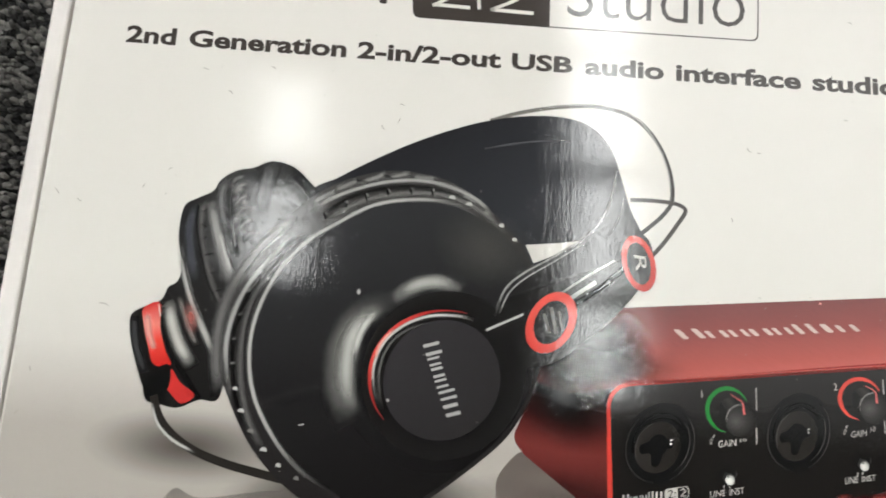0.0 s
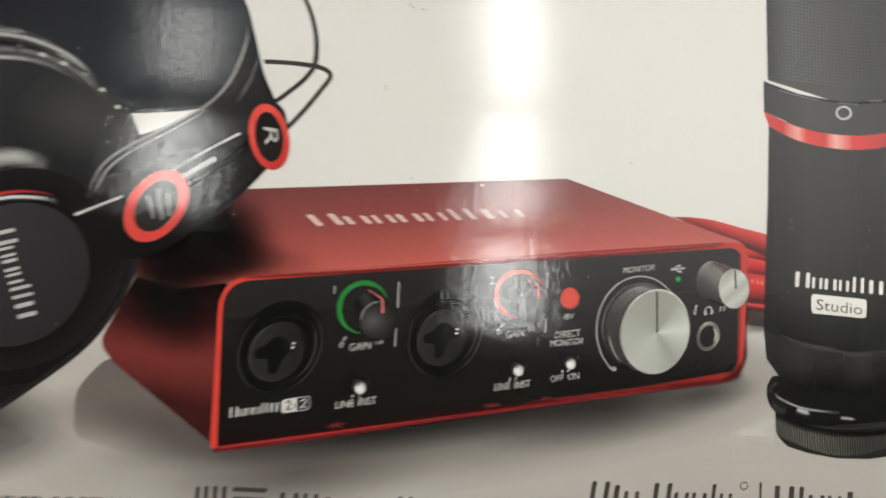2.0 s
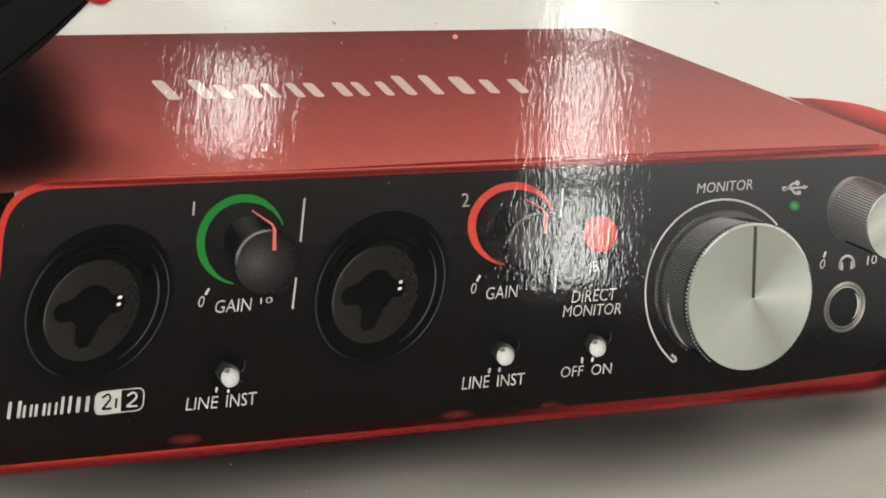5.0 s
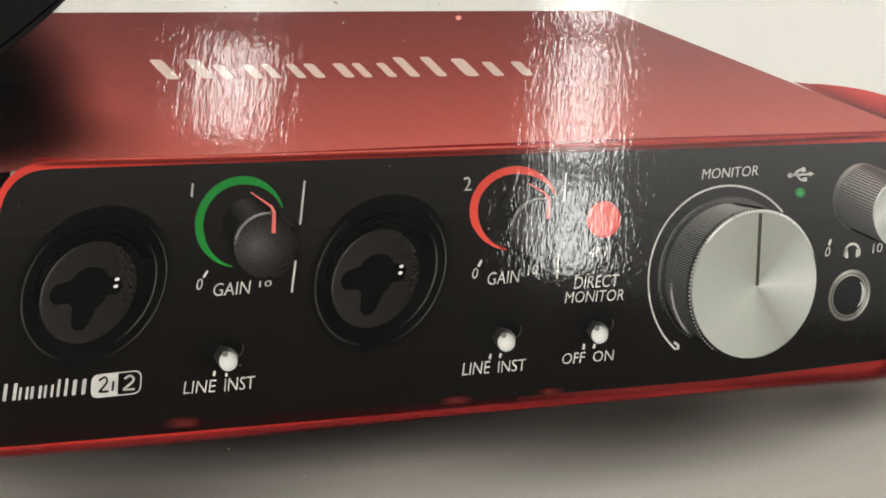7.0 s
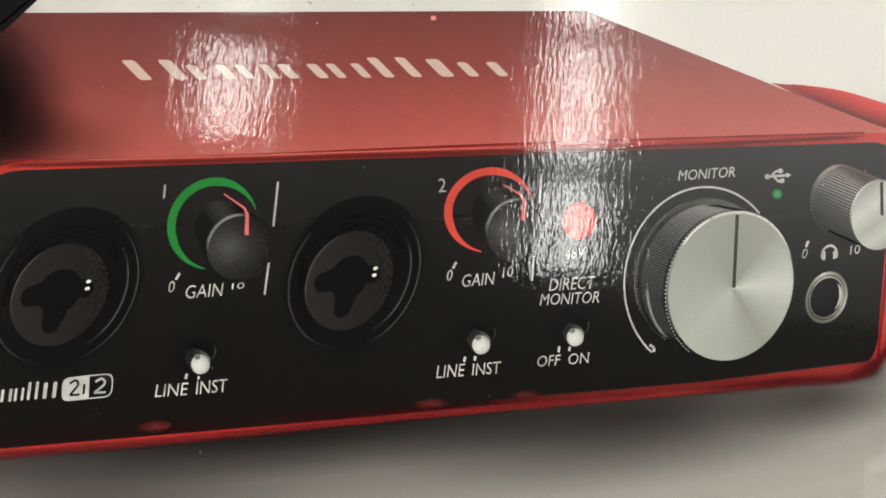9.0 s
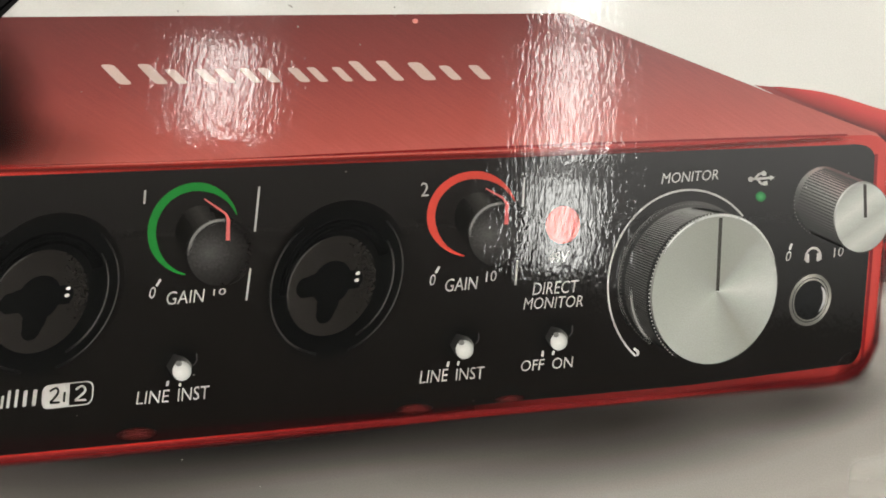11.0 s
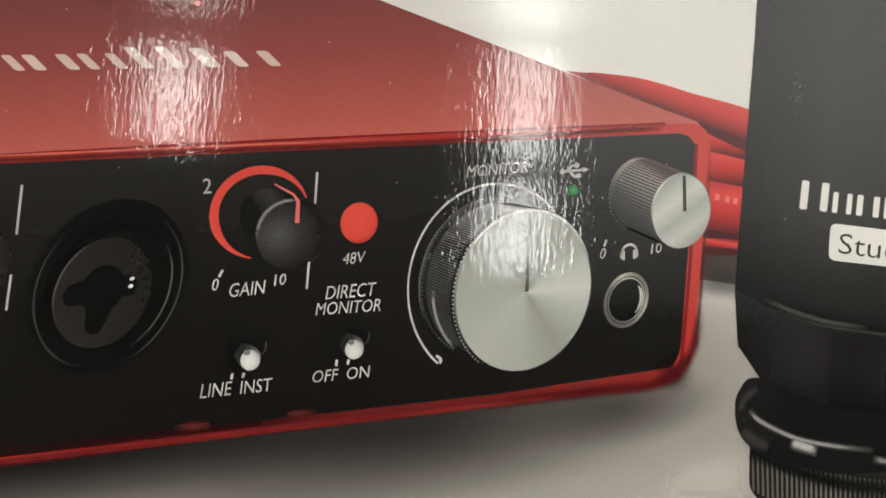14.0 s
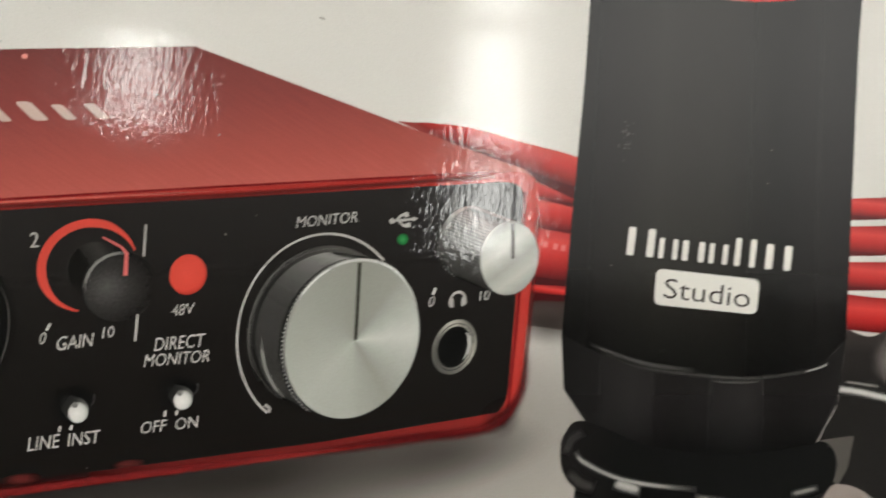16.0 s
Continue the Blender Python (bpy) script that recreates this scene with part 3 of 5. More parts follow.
red_cable([(371.99, -85.98), (378.67, -85.32), (387.18, -84.35)], 3.4)
red_cable([(372.11, -90.86), (378.77, -90.31), (387.26, -89.29)], 4.6)
red_cable([(372.25, -96.23), (378.89, -95.79), (387.36, -95.07)], 4.4)
red_cable([(371.93, -101.59), (379.02, -101.85), (387.46, -101.34)], 5.4)
put("mount_arm", [rounded([(372.00, -103.98), (376.56, -105.43), (381.96, -102.53), (387.58, -108.24), (387.99, -132.83), (368.33, -133.57), (368.53, -121.52), (371.75, -115.48)], 1.5)], ink("mount_ink", [(0, tone(64, 58, 56)), (0.4, tone(44, 41, 40)), (1, tone(36, 34, 33))], (378.33, -103.61), (378.56, -113.86)), cable_pic, "black microphone mount")
shade("mount_sheen", [(380.26, -108.65), (383.91, -108.45), (380.17, -104.36)], cable_pic, 0.8, (150, 140, 136))
brush("mount_glint", [(371.88, -113.36), (375.85, -113.74), (385.86, -115.36)], 1.6, (190, 187, 182), cable_pic, 1.0, 0.1, 1.0)
brush("mount_glint", [(372.56, -112.13), (374.91, -112.35), (378.53, -112.67)], 0.7, (130, 127, 122), cable_pic)
put("mount_face", [rounded([(367.14, -122.67), (369.05, -121.07), (374.38, -120.15), (373.43, -125.06), (371.90, -127.79)], 0.6)], ink("mount_face_ink", tone(84, 80, 76)), cable_pic)
put("mount_gap", [blob([(368.33, -133.57), (370.40, -128.35), (372.60, -127.43), (376.19, -128.45), (380.75, -131.85), (379.00, -134.00), (373.68, -135.02)])], ink("mount_gap_ink", tone(150, 138, 132)), cable_pic)

shade("cable_shadow", [(326.88, -106.16), (333.56, -106.13), (326.72, -102.58)], cable_pic, 0.75, (50, 42, 40))

# ---- printed audio interface ----
unit = tagged(new("printed_audio_interface"), "red and black audio interface in the printed photograph")
unit.parent = box
put("side_face", [rounded([(183.80, -100.11), (162.39, -100.47), (153.74, -120.92), (157.90, -125.72), (185.05, -145.30), (187.58, -133.63)], [1, 1, 3, 1, 2, 1])], ink("side_ink", [(0, tone(28, 20, 20)), (0.4, tone(58, 30, 29)), (0.7, tone(112, 50, 47)), (0.85, tone(96, 44, 42)), (1, tone(62, 32, 31))], (176.18, -100.80), (170.74, -133.42), streak=(0, 40, 40, 0.25)), unit, "dark red side")
top_face = put("top_face", [[(160.60, -81.37), (272.95, -69.38)] + [(303.04, -78.25), (318.28, -82.61), (322.11, -83.60), (323.43, -84.82)] + [(311.68, -87.46), (187.69, -103.01), (170.30, -106.45), (146.17, -98.40)]], ink("top_ink", [(0, tone(118, 66, 64)), (0.45, tone(144, 74, 70)), (0.8, tone(173, 87, 79)), (1, tone(188, 97, 88))], (239.68, -72.43), (242.99, -95.38), streak=(-28, 3000, 160, 0.26)), unit, "brushed red top")
shade("top_shade", [(174.92, -91.12), (199.15, -92.23), (174.73, -71.44)], unit, 1.0, (24, 19, 19), 0.2)
shade("top_shade", [(171.43, -92.56), (197.19, -94.15), (171.29, -77.37)], unit, 0.98, (22, 18, 18), 0.25)
shade("top_shade", [(169.30, -107.64), (185.08, -112.48), (170.58, -91.85)], unit, 0.95, (22, 18, 18), 0.1)
shade("top_shade", [(183.55, -97.74), (210.14, -97.48), (183.39, -90.27)], unit, 0.75, (30, 20, 20))
wordmark("top_wordmark", "Cxsxslltx", [(205.97, -87.20), (262.08, -80.92), (202.68, -84.41)], ink("top_mark_ink", tone(206, 180, 170)), unit, "pale bars of a brand mark", 0.2)
put("top_fleck", [oval([(249.54, -72.97), (249.98, -72.92), (249.51, -72.60)])], scarlet_pale, unit)
rim = put("rim", [rounded([(182.21, -102.45)] + [(324.55, -83.55), (322.95, -121.30)] + [(183.55, -146.65)], [8.5, 4.2, 5.8, 3.0], 9)], ink("rim_ink", [(0, tone(204, 68, 58)), (0.5, tone(160, 52, 48)), (0.85, tone(172, 56, 51)), (1, tone(192, 66, 58))], (184.98, -120.48), (325.79, -104.50)), unit, "bright red anodised rim")
put("rim_line", [stroke([(187.49, -101.55), (216.25, -98.11), (250.45, -93.23), (285.18, -88.56), (317.58, -84.36)], 0.35)], scarlet_dark, unit)
panel = put("front_plate", [rounded([(183.16, -103.62)] + [(322.35, -85.25), (321.12, -120.20)] + [(185.25, -145.05)], [7.5, 3.6, 4.5, 2.0], 9)], ink("plate_ink", [(0, tone(44, 42, 41)), (0.5, tone(33, 31, 30)), (1, tone(29, 27, 26))], (246.22, -94.62), (250.73, -132.93)), unit, "matt black front plate")
put("lip", [[(185.22, -142.66), (217.30, -137.93), (256.68, -131.55), (294.98, -124.77)] + [(321.36, -119.09), (321.13, -121.02)] + [(297.68, -125.50), (256.76, -132.58), (217.43, -139.50), (185.25, -145.20)]], ink("lip_ink", [(0, tone(34, 18, 19)), (0.48, tone(48, 21, 22)), (0.58, tone(96, 35, 35)), (0.8, tone(114, 40, 39)), (1, tone(144, 47, 44))], (208.89, -139.89), (321.56, -122.05)), unit, "dark red lower lip")
for glint in ([(214.64, -138.65), (216.29, -138.41), (214.59, -138.24)], [(254.69, -131.65), (256.21, -131.43), (254.66, -131.32)], [(268.71, -129.02), (269.98, -128.81), (268.69, -128.76)]):
    shade("lip_glint", [glint[0], tuple(c + 1.8 * (q - c) for c, q in zip(glint[0], glint[1])), tuple(c + 2.4 * (q - c) for c, q in zip(glint[0], glint[2]))], unit, 0.55, (150, 60, 57))
put("inner_edge", [stroke([(322.26, -86.93), (322.17, -101.31), (321.80, -111.07), (321.36, -119.09)], 0.5)], scarlet_dark, unit)

shade("corner_shade", [(320.61, -120.42), (323.85, -119.72), (320.45, -117.25)], unit, 0.7, (36, 14, 15))
brush("rim_outer", [(324.37, -87.08), (324.08, -101.16), (323.69, -110.93), (323.36, -116.25)], 1.0, (112, 34, 35), unit, 0.7, 0.25)
brush("rim_low", [(184.74, -146.05), (188.94, -145.50), (217.53, -140.45), (256.79, -132.92), (289.79, -127.02)], 1.5, (112, 36, 37), unit, 0.9, 0.12, 1.0)
brush("rim_corner_tone", [(323.9, -110.0), (322.9, -117.0), (318.5, -121.7), (308.0, -123.7), (290.0, -127.1)], 2.4, (92, 28, 30), unit, 0.85)
brush("rim_low_tone", [(184.4, -145.75), (217.4, -140.05), (256.8, -132.75), (300.0, -125.3)], 1.3, (150, 46, 45), unit, 0.6, 0.12, 1.0)
brush("rim_shade", [(186.08, -102.38), (213.11, -99.20), (248.36, -94.56), (284.12, -89.95)] + [(319.22, -84.70)], 1.3, (104, 44, 42), unit, 0.75, 0.06)
brush("rim_light", [(188.61, -101.53), (213.04, -98.57), (248.31, -93.93), (284.08, -89.31)], 0.5, (232, 120, 106), unit, 0.8)
SOCKET = [[(198.83, -119.85), (209.60, -117.12), (198.46, -108.38)], [(241.35, -113.76), (251.26, -111.26), (241.09, -102.51)]]
holes = []
for k in range(72):
    ca, sa = math.cos(k * math.tau / 72), math.sin(k * math.tau / 72)
    far = 0.0
    for cx, cy, r in ((0.0, 0.0, 0.29), (-0.38, -0.01, 0.14), (-0.27, 0.0, 0.15), (0.33, -0.01, 0.13), (-0.07, -0.4, 0.13), (-0.04, -0.28, 0.16)):
        along = cx * ca + cy * sa
        across = r * r - (cx * cx + cy * cy - along * along)
        if across > 0:
            far = max(far, along + math.sqrt(across))
    holes.append((far * ca - 0.06, far * sa - 0.02))
for o in SOCKET:
    sock = put("socket", [oval(o, 1.07)], ink("socket_ink", [(0.0, tone(18, 17, 17)), (0.93, tone(20, 19, 18)), (1, tone(30, 28, 27))], oval=[o[0], on(o, 1.07, 0), on(o, 0, 1.07)]), unit, "black combination socket")
    brush("socket_edge", [on(o, 0.985 * math.cos(radians(a)), 0.985 * math.sin(radians(a))) for a in range(-75, 46, 12)], 0.32, (84, 81, 78), sock)
    brush("socket_ring", [on(o, 0.85 * math.cos(radians(a)), 0.85 * math.sin(radians(a))) for a in range(-65, 40, 12)], 0.36, (92, 89, 86), sock)
    brush("socket_ring", [on(o, 0.96 * math.cos(radians(a)), 0.96 * math.sin(radians(a))) for a in range(125, 262, 12)], 0.42, (70, 67, 65), sock)
    brush("socket_hollow", [on(o, 0.74 * math.cos(radians(a)), 0.74 * math.sin(radians(a))) for a in range(20, 190, 12)], 1.8, (10, 10, 10), sock)
    face_o = [on(o, -0.06, -0.06), on(o, 0.59, -0.06), on(o, -0.06, 0.60)]
    put("socket_face", [oval(face_o)], ink("socket_face_ink", [(0, tone(47, 44, 42)), (1, tone(38, 36, 34))], on(face_o, -1, 0), on(face_o, 1, 0), streak=(0, 2500, 2500, 0.9)), sock, "dark grey socket face")
    brush("socket_lip", [on(face_o, 0.985 * math.cos(radians(a)), 0.985 * math.sin(radians(a))) for a in range(100, 215, 12)], 0.4, (92, 89, 86), sock)
    put("socket_hole", [[on(o, x, y) for x, y in holes]], deep, sock, "black three-pin opening")
    put("socket_glint", [oval([on(o, 0.32, 0.05), on(o, 0.355, 0.05), on(o, 0.32, 0.075)], 1, 10), oval([on(o, 0.31, -0.04), on(o, 0.345, -0.04), on(o, 0.31, -0.015)], 1, 10)], white, sock)


def gain(o, colour, cap, tick, label):
    """A gain knob in its coloured ring; o: the ring, cap: the knob's face."""
    ring = put("gain_ring", [arc(o, 0.825, 20, 258, 0.25)], colour, unit, label)
    put("knob_skirt", [hull(oval([on(o, 0.10, -0.02), on(o, 0.62, -0.02), on(o, 0.10, 0.52)]) + oval(cap, 1.02))], ink("skirt_ink", [(0, tone(24, 23, 23)), (0.5, tone(30, 29, 28)), (0.78, tone(58, 56, 54)), (0.9, tone(44, 42, 41)), (1, tone(28, 27, 26))], on(o, -0.6, -0.5), on(cap, 0.0, 1.0), streak=(0, 2500, 2500, 0.12)), ring, "black rubber skirt")
    put("knob_cap", [oval(cap)], ink("cap_ink", [(0, tone(84, 82, 80)), (0.5, tone(56, 54, 53)), (1, tone(36, 34, 33))], oval=[on(cap, -0.35, 0.0), on(cap, 0.9, 0.0), on(cap, -0.35, 1.1)], streak=(0, 2500, 2500, 0.5)), ring, "black knob cap")
    brush("knob_edge", [on(cap, 0.97 * math.cos(radians(a)), 0.97 * math.sin(radians(a))) for a in range(70, 200, 12)], 0.8, (140, 137, 133), ring, 0.9)
    put("pointer", [stroke(tick, 0.18, 0.62, False)], pink, ring, "pink pointer line")


gain([(219.82, -108.22), (226.85, -107.37), (219.17, -100.97)], green, [(223.92, -111.11), (228.82, -110.47), (223.53, -106.13)], [(220.64, -103.36), (223.95, -105.22), (224.47, -106.04), (224.74, -109.22)], "green level ring")
gain([(261.09, -102.16), (268.19, -101.42), (260.63, -95.36)], scarlet, [(265.35, -104.66), (270.14, -104.12), (265.08, -99.77)], [(262.49, -97.84), (265.17, -99.04), (265.95, -99.93), (266.06, -103.02)], "red level ring")
for tick in ([(228.55, -100.76), (228.59, -107.55)], [(228.50, -113.09), (228.43, -117.90)], [(268.24, -95.66), (268.31, -100.13)], [(268.16, -108.30), (268.17, -112.06)], [(211.73, -102.84), (211.80, -104.92)]):
    put("divider_line", [stroke(tick, 0.3)], legend, unit)
put("phantom_button", [oval([(274.62, -102.32), (277.20, -102.03), (274.46, -99.46)])], ink("button_ink", [(0, tone(218, 82, 70)), (0.8, tone(212, 76, 64)), (1, tone(180, 58, 50))], oval=[(274.19, -101.96), (277.33, -101.70), (273.94, -98.79)]), unit, "round red button")

for o in ([(220.16, -129.02), (221.75, -128.88), (219.97, -127.36)], [(261.37, -122.32), (262.91, -122.17), (261.23, -120.71)], [(275.36, -119.90), (276.82, -119.76), (275.25, -118.37)]):
    hollow = put("switch_recess", [oval([on(o, -0.4, 0.8), on(o, 1.9, 0.8), on(o, -0.4, 2.7)])], ink("recess_ink", [(0, tone(12, 11, 11)), (0.75, tone(14, 13, 13)), (1, tone(30, 28, 27))], oval=[on(o, -0.4, 0.7), on(o, 1.7, 0.7), on(o, -0.4, 2.4)]), unit, "dark switch recess")
    put("lever", [blob([on(o, -1.6, 0.9), on(o, -1.3, 1.5), on(o, 0.2, 1.2), on(o, 0.9, 0.3), on(o, 0.0, -0.9), on(o, -0.9, -0.4)])], ink("lever_ink", [(0, tone(24, 23, 23)), (0.55, tone(48, 47, 46)), (1, tone(104, 102, 99))], on(o, -1.7, 1.2), on(o, 0.4, 0.0)), hollow)
    put("lever_tip", [oval(o, 0.86)], ink("tip_ink", [(0, tone(228, 226, 220)), (0.6, tone(206, 204, 198)), (1, tone(150, 148, 143))], oval=[on(o, -0.15, -0.1), on(o, 0.95, -0.1), on(o, -0.15, 0.95)]), hollow, "silver lever tip")
    put("tip_mark", [oval([on(o, -0.3, 0.65), on(o, 0.0, 0.65), on(o, -0.3, 0.9)], 1, 12)], mid_grey, hollow)
    put("recess_edge", [stroke([on(o, 1.35, 1.5), on(o, 1.35, 0.9), on(o, 1.05, 0.5)], 0.15)], dark_grey, hollow)
for tick in ([(218.32, -130.62), (218.24, -131.39)], [(220.11, -130.79), (220.08, -131.30)], [(259.15, -124.31), (259.05, -125.08)], [(260.67, -124.08), (260.56, -124.77)], [(273.08, -121.48), (273.06, -122.34)], [(274.70, -121.33), (274.58, -122.02)], [(215.49, -115.87), (215.02, -116.94)], [(256.52, -110.32), (256.10, -111.32)], [(309.81, -101.99), (309.51, -102.99)]):
    put("legend_tick", [stroke(tick, 0.36)], legend, unit)


def words(body, place, bold=-0.002):
    return lettering("legend", body, place, legend, unit, bold, "small white legend")


words("2", [(252.86, -100.00), (254.00, -99.83), (252.66, -97.88)])
words("0", [(214.06, -118.92), (214.98, -118.74), (214.12, -117.20)])
words("GAIN", [(216.69, -119.60), (222.12, -118.67), (216.72, -117.64)])
words("10", [(223.45, -117.60), (225.28, -117.25), (223.43, -116.66)])
words("0", [(255.24, -113.30), (256.09, -113.13), (255.35, -111.65)])
words("GAIN", [(257.63, -114.02), (262.39, -113.14), (257.72, -112.11)])
words("10", [(263.67, -111.98), (265.20, -111.66), (263.71, -110.42)])
words("LINE", [(214.05, -134.45), (218.68, -133.69), (214.09, -132.61)])
words("INST", [(220.00, -133.49), (224.46, -132.66), (219.95, -131.57)])
words("LINE", [(255.12, -127.90), (259.15, -127.19), (255.20, -126.03)])
words("INST", [(260.41, -126.99), (264.54, -126.27), (260.43, -125.21)])
words("OFF", [(269.91, -124.84), (273.30, -124.27), (270.03, -123.21)])
words("ON", [(274.57, -124.07), (277.63, -123.53), (274.62, -122.45)])
words("48V", [(272.76, -108.34), (275.77, -107.79), (272.86, -106.75)])
words("DIRECT", [(270.84, -113.35), (277.54, -112.30), (270.99, -111.46)])
words("MONITOR", [(269.64, -115.62), (278.56, -114.34), (269.80, -113.89)])
words("MONITOR", [(289.21, -94.65), (297.93, -93.17), (289.36, -93.04)])
words("0", [(308.90, -104.80), (309.69, -104.63), (309.09, -103.29)])
words("10", [(316.31, -103.48), (317.79, -103.16), (316.41, -102.06)])
wordmark("plate_wordmark", "Csxslltt", [(187.72, -137.95), (199.87, -135.75), (187.70, -135.37)], legend, unit, "white bars of a brand mark", 0.2)
put("plate_badge", [rounded([(200.25, -132.88), (204.02, -132.11), (204.29, -135.60), (200.53, -136.36)], [1.2, 0.1, 0.1, 1.2])], legend, unit, "white model badge")
edge = rounded([(204.02, -132.11), (207.63, -131.44), (207.81, -134.94), (204.29, -135.60)], [0.1, 1.2, 1.2, 0.1])
ex, ey = sum(q[0] for q in edge) / len(edge), sum(q[1] for q in edge) / len(edge)
inner_edge = [(ex + (x - ex) * 0.9, ey + (y - ey) * 0.9) for x, y in edge]
put("plate_badge_outline", [[edge[i], edge[(i + 1) % len(edge)], inner_edge[(i + 1) % len(edge)], inner_edge[i]] for i in range(len(edge))], legend, unit)
put("plate_badge_mark", [stroke([(201.44, -133.61), (202.29, -133.03), (202.63, -133.75), (201.65, -135.26)], 0.32), stroke([(201.65, -135.26), (203.05, -135.04)], 0.32), stroke([(203.60, -133.49), (203.62, -134.91)], 0.32)], black, unit)
put("plate_badge_mark", [stroke([(205.14, -133.01), (205.99, -132.43), (206.50, -133.14), (205.17, -134.60)], 0.32), stroke([(205.17, -134.60), (206.82, -134.36)], 0.32)], legend, unit)

# monitor knob
cap = [(298.36, -110.07), (307.97, -108.46), (298.18, -98.72)]
back = [(293.73, -108.60), (304.11, -106.91), (293.48, -96.71)]
put("level_arc", [arc([(293.84, -109.14), (305.71, -107.53), (293.28, -95.08)], 0.978, 43, 232)], legend, unit, "white level arc")
put("level_arc_end", [stroke([(286.68, -119.96), (287.32, -120.41), (287.27, -121.01)], 0.4)], legend, unit)
skirt = put("monitor_knob", [hull(oval(back, 0.98, 60) + oval(cap, 1.0, 60))], ink("skirt_metal_ink", [(0, tone(28, 27, 26)), (0.3, tone(44, 43, 42)), (0.55, tone(34, 33, 32)), (0.8, tone(62, 60, 58)), (1, tone(84, 82, 79))], on(back, -0.95, -0.5), on(back, 0.3, 0.95)), unit, "knurled dark metal knob")
ribs = []
for k in range(92):
    a = radians(64 + k * 1.95)
    ca, sa = math.cos(a), math.sin(a)
    p, q = on(back, 0.9 * ca, 0.9 * sa), on(cap, 1.02 * ca, 1.02 * sa)
    ribs.append(stroke([tuple(p[j] + (q[j] - p[j]) * 0.06 for j in (0, 1)), tuple(p[j] + (q[j] - p[j]) * 0.86 for j in (0, 1))], 0.15))
put("knurling", ribs, ink("rib_ink", [(0, tone(52, 51, 49)), (0.5, tone(88, 86, 84)), (1, tone(142, 140, 136))], on(back, -0.9, -0.6), on(back, 0.2, 0.9)), skirt, "fine knurled ribs")
put("knurl_edge", [oval([(c[0], c[1]), (c[0] + 0.09, c[1]), (c[0], c[1] + 0.09)], 1, 6) for c in [on(back, 0.94 * math.cos(radians(a)), 0.94 * math.sin(radians(a))) for a in range(80, 240, 3)]], mid_grey, skirt)
put("knurl_edge", [oval([(c[0], c[1]), (c[0] + 0.12, c[1]), (c[0], c[1] + 0.12)], 1, 6) for c in [on(cap, 1.03 * math.cos(radians(a)), 1.03 * math.sin(radians(a))) for a in range(95, 235, 3)]], light_grey, skirt)
put("cap_edge", [arc(cap, 0.97, 20, 220, 0.2, 1.02)], ink("cap_edge_ink", [(0, tone(90, 88, 85)), (0.5, tone(170, 168, 162)), (1, tone(210, 208, 202))], on(cap, -1, -0.4), on(cap, 0.6, 0.9)), skirt)
put("knob_cap", [oval(cap, 0.985, 56)], ink("brushed_cap_ink", [(0, tone(166, 167, 158)), (0.12, tone(178, 179, 170)), (0.24, tone(172, 173, 164)), (0.35, tone(150, 150, 141)), (0.44, tone(178, 179, 171)), (0.5, tone(200, 201, 193)), (0.56, tone(178, 179, 171)), (0.64, tone(150, 150, 142)), (0.75, tone(146, 146, 137)), (0.88, tone(154, 154, 146)), (1, tone(166, 167, 158))], sweep=[on(cap, 0.03, -0.02), on(cap, 1.03, -0.02), on(cap, 0.03, 0.98)], streak=(0, 700, 700, 0.03)), skirt, "brushed aluminium cap")
put("pointer", [stroke([(298.64, -99.03), (298.80, -110.20)], 0.55, 0.5)], ink("pointer_ink", tone(62, 60, 54)), skirt, "black pointer line")
brush("skirt_glint", [tuple((p + q * 0.55) / 1.55 for p, q in zip(on(back, 0.95 * math.cos(radians(a)), 0.95 * math.sin(radians(a))), on(cap, math.cos(radians(a)), math.sin(radians(a))))) for a in range(178, 236, 6)], 0.75, (150, 148, 144), skirt, 0.9)
brush("skirt_rim", [on(back, 0.97 * math.cos(radians(a)), 0.97 * math.sin(radians(a))) for a in range(96, 226, 10)], 0.45, (104, 102, 99), skirt, 0.9)
brush("cap_glint", [on(cap, 1.0 * math.cos(radians(a)), 1.0 * math.sin(radians(a))) for a in range(106, 152, 6)], 0.6, (232, 230, 226), skirt, 1.0)
brush("cap_glint", [on(cap, 1.0 * math.cos(radians(a)), 1.0 * math.sin(radians(a))) for a in range(54, 78, 6)], 0.6, (228, 226, 222), skirt, 1.0)
put("status_light", [oval([(304.62, -95.23), (305.43, -95.16), (304.57, -94.42)])], ink("status_ink", [(0, tone(70, 158, 92)), (0.7, tone(42, 120, 64)), (1, tone(34, 66, 44))], oval=[(304.62, -95.23), (305.52, -95.16), (304.57, -94.34)]), unit, "green status light")
put("usb_mark", [stroke([(302.91, -92.68), (306.00, -92.17)], 0.36), oval([(302.91, -92.68), (303.32, -92.64), (302.89, -92.27)], 1, 14), [(305.81, -91.77), (306.65, -92.03), (305.94, -92.58)], stroke([(303.56, -92.54), (304.09, -91.84), (304.65, -91.62)], 0.36), oval([(304.90, -91.60), (305.31, -91.57), (304.87, -91.19)], 1, 12), stroke([(303.88, -92.51), (304.58, -93.19), (304.99, -93.16)], 0.36), [(304.89, -92.84), (305.54, -92.70), (305.57, -93.35), (304.93, -93.49)]], legend, unit, "white connector symbol")

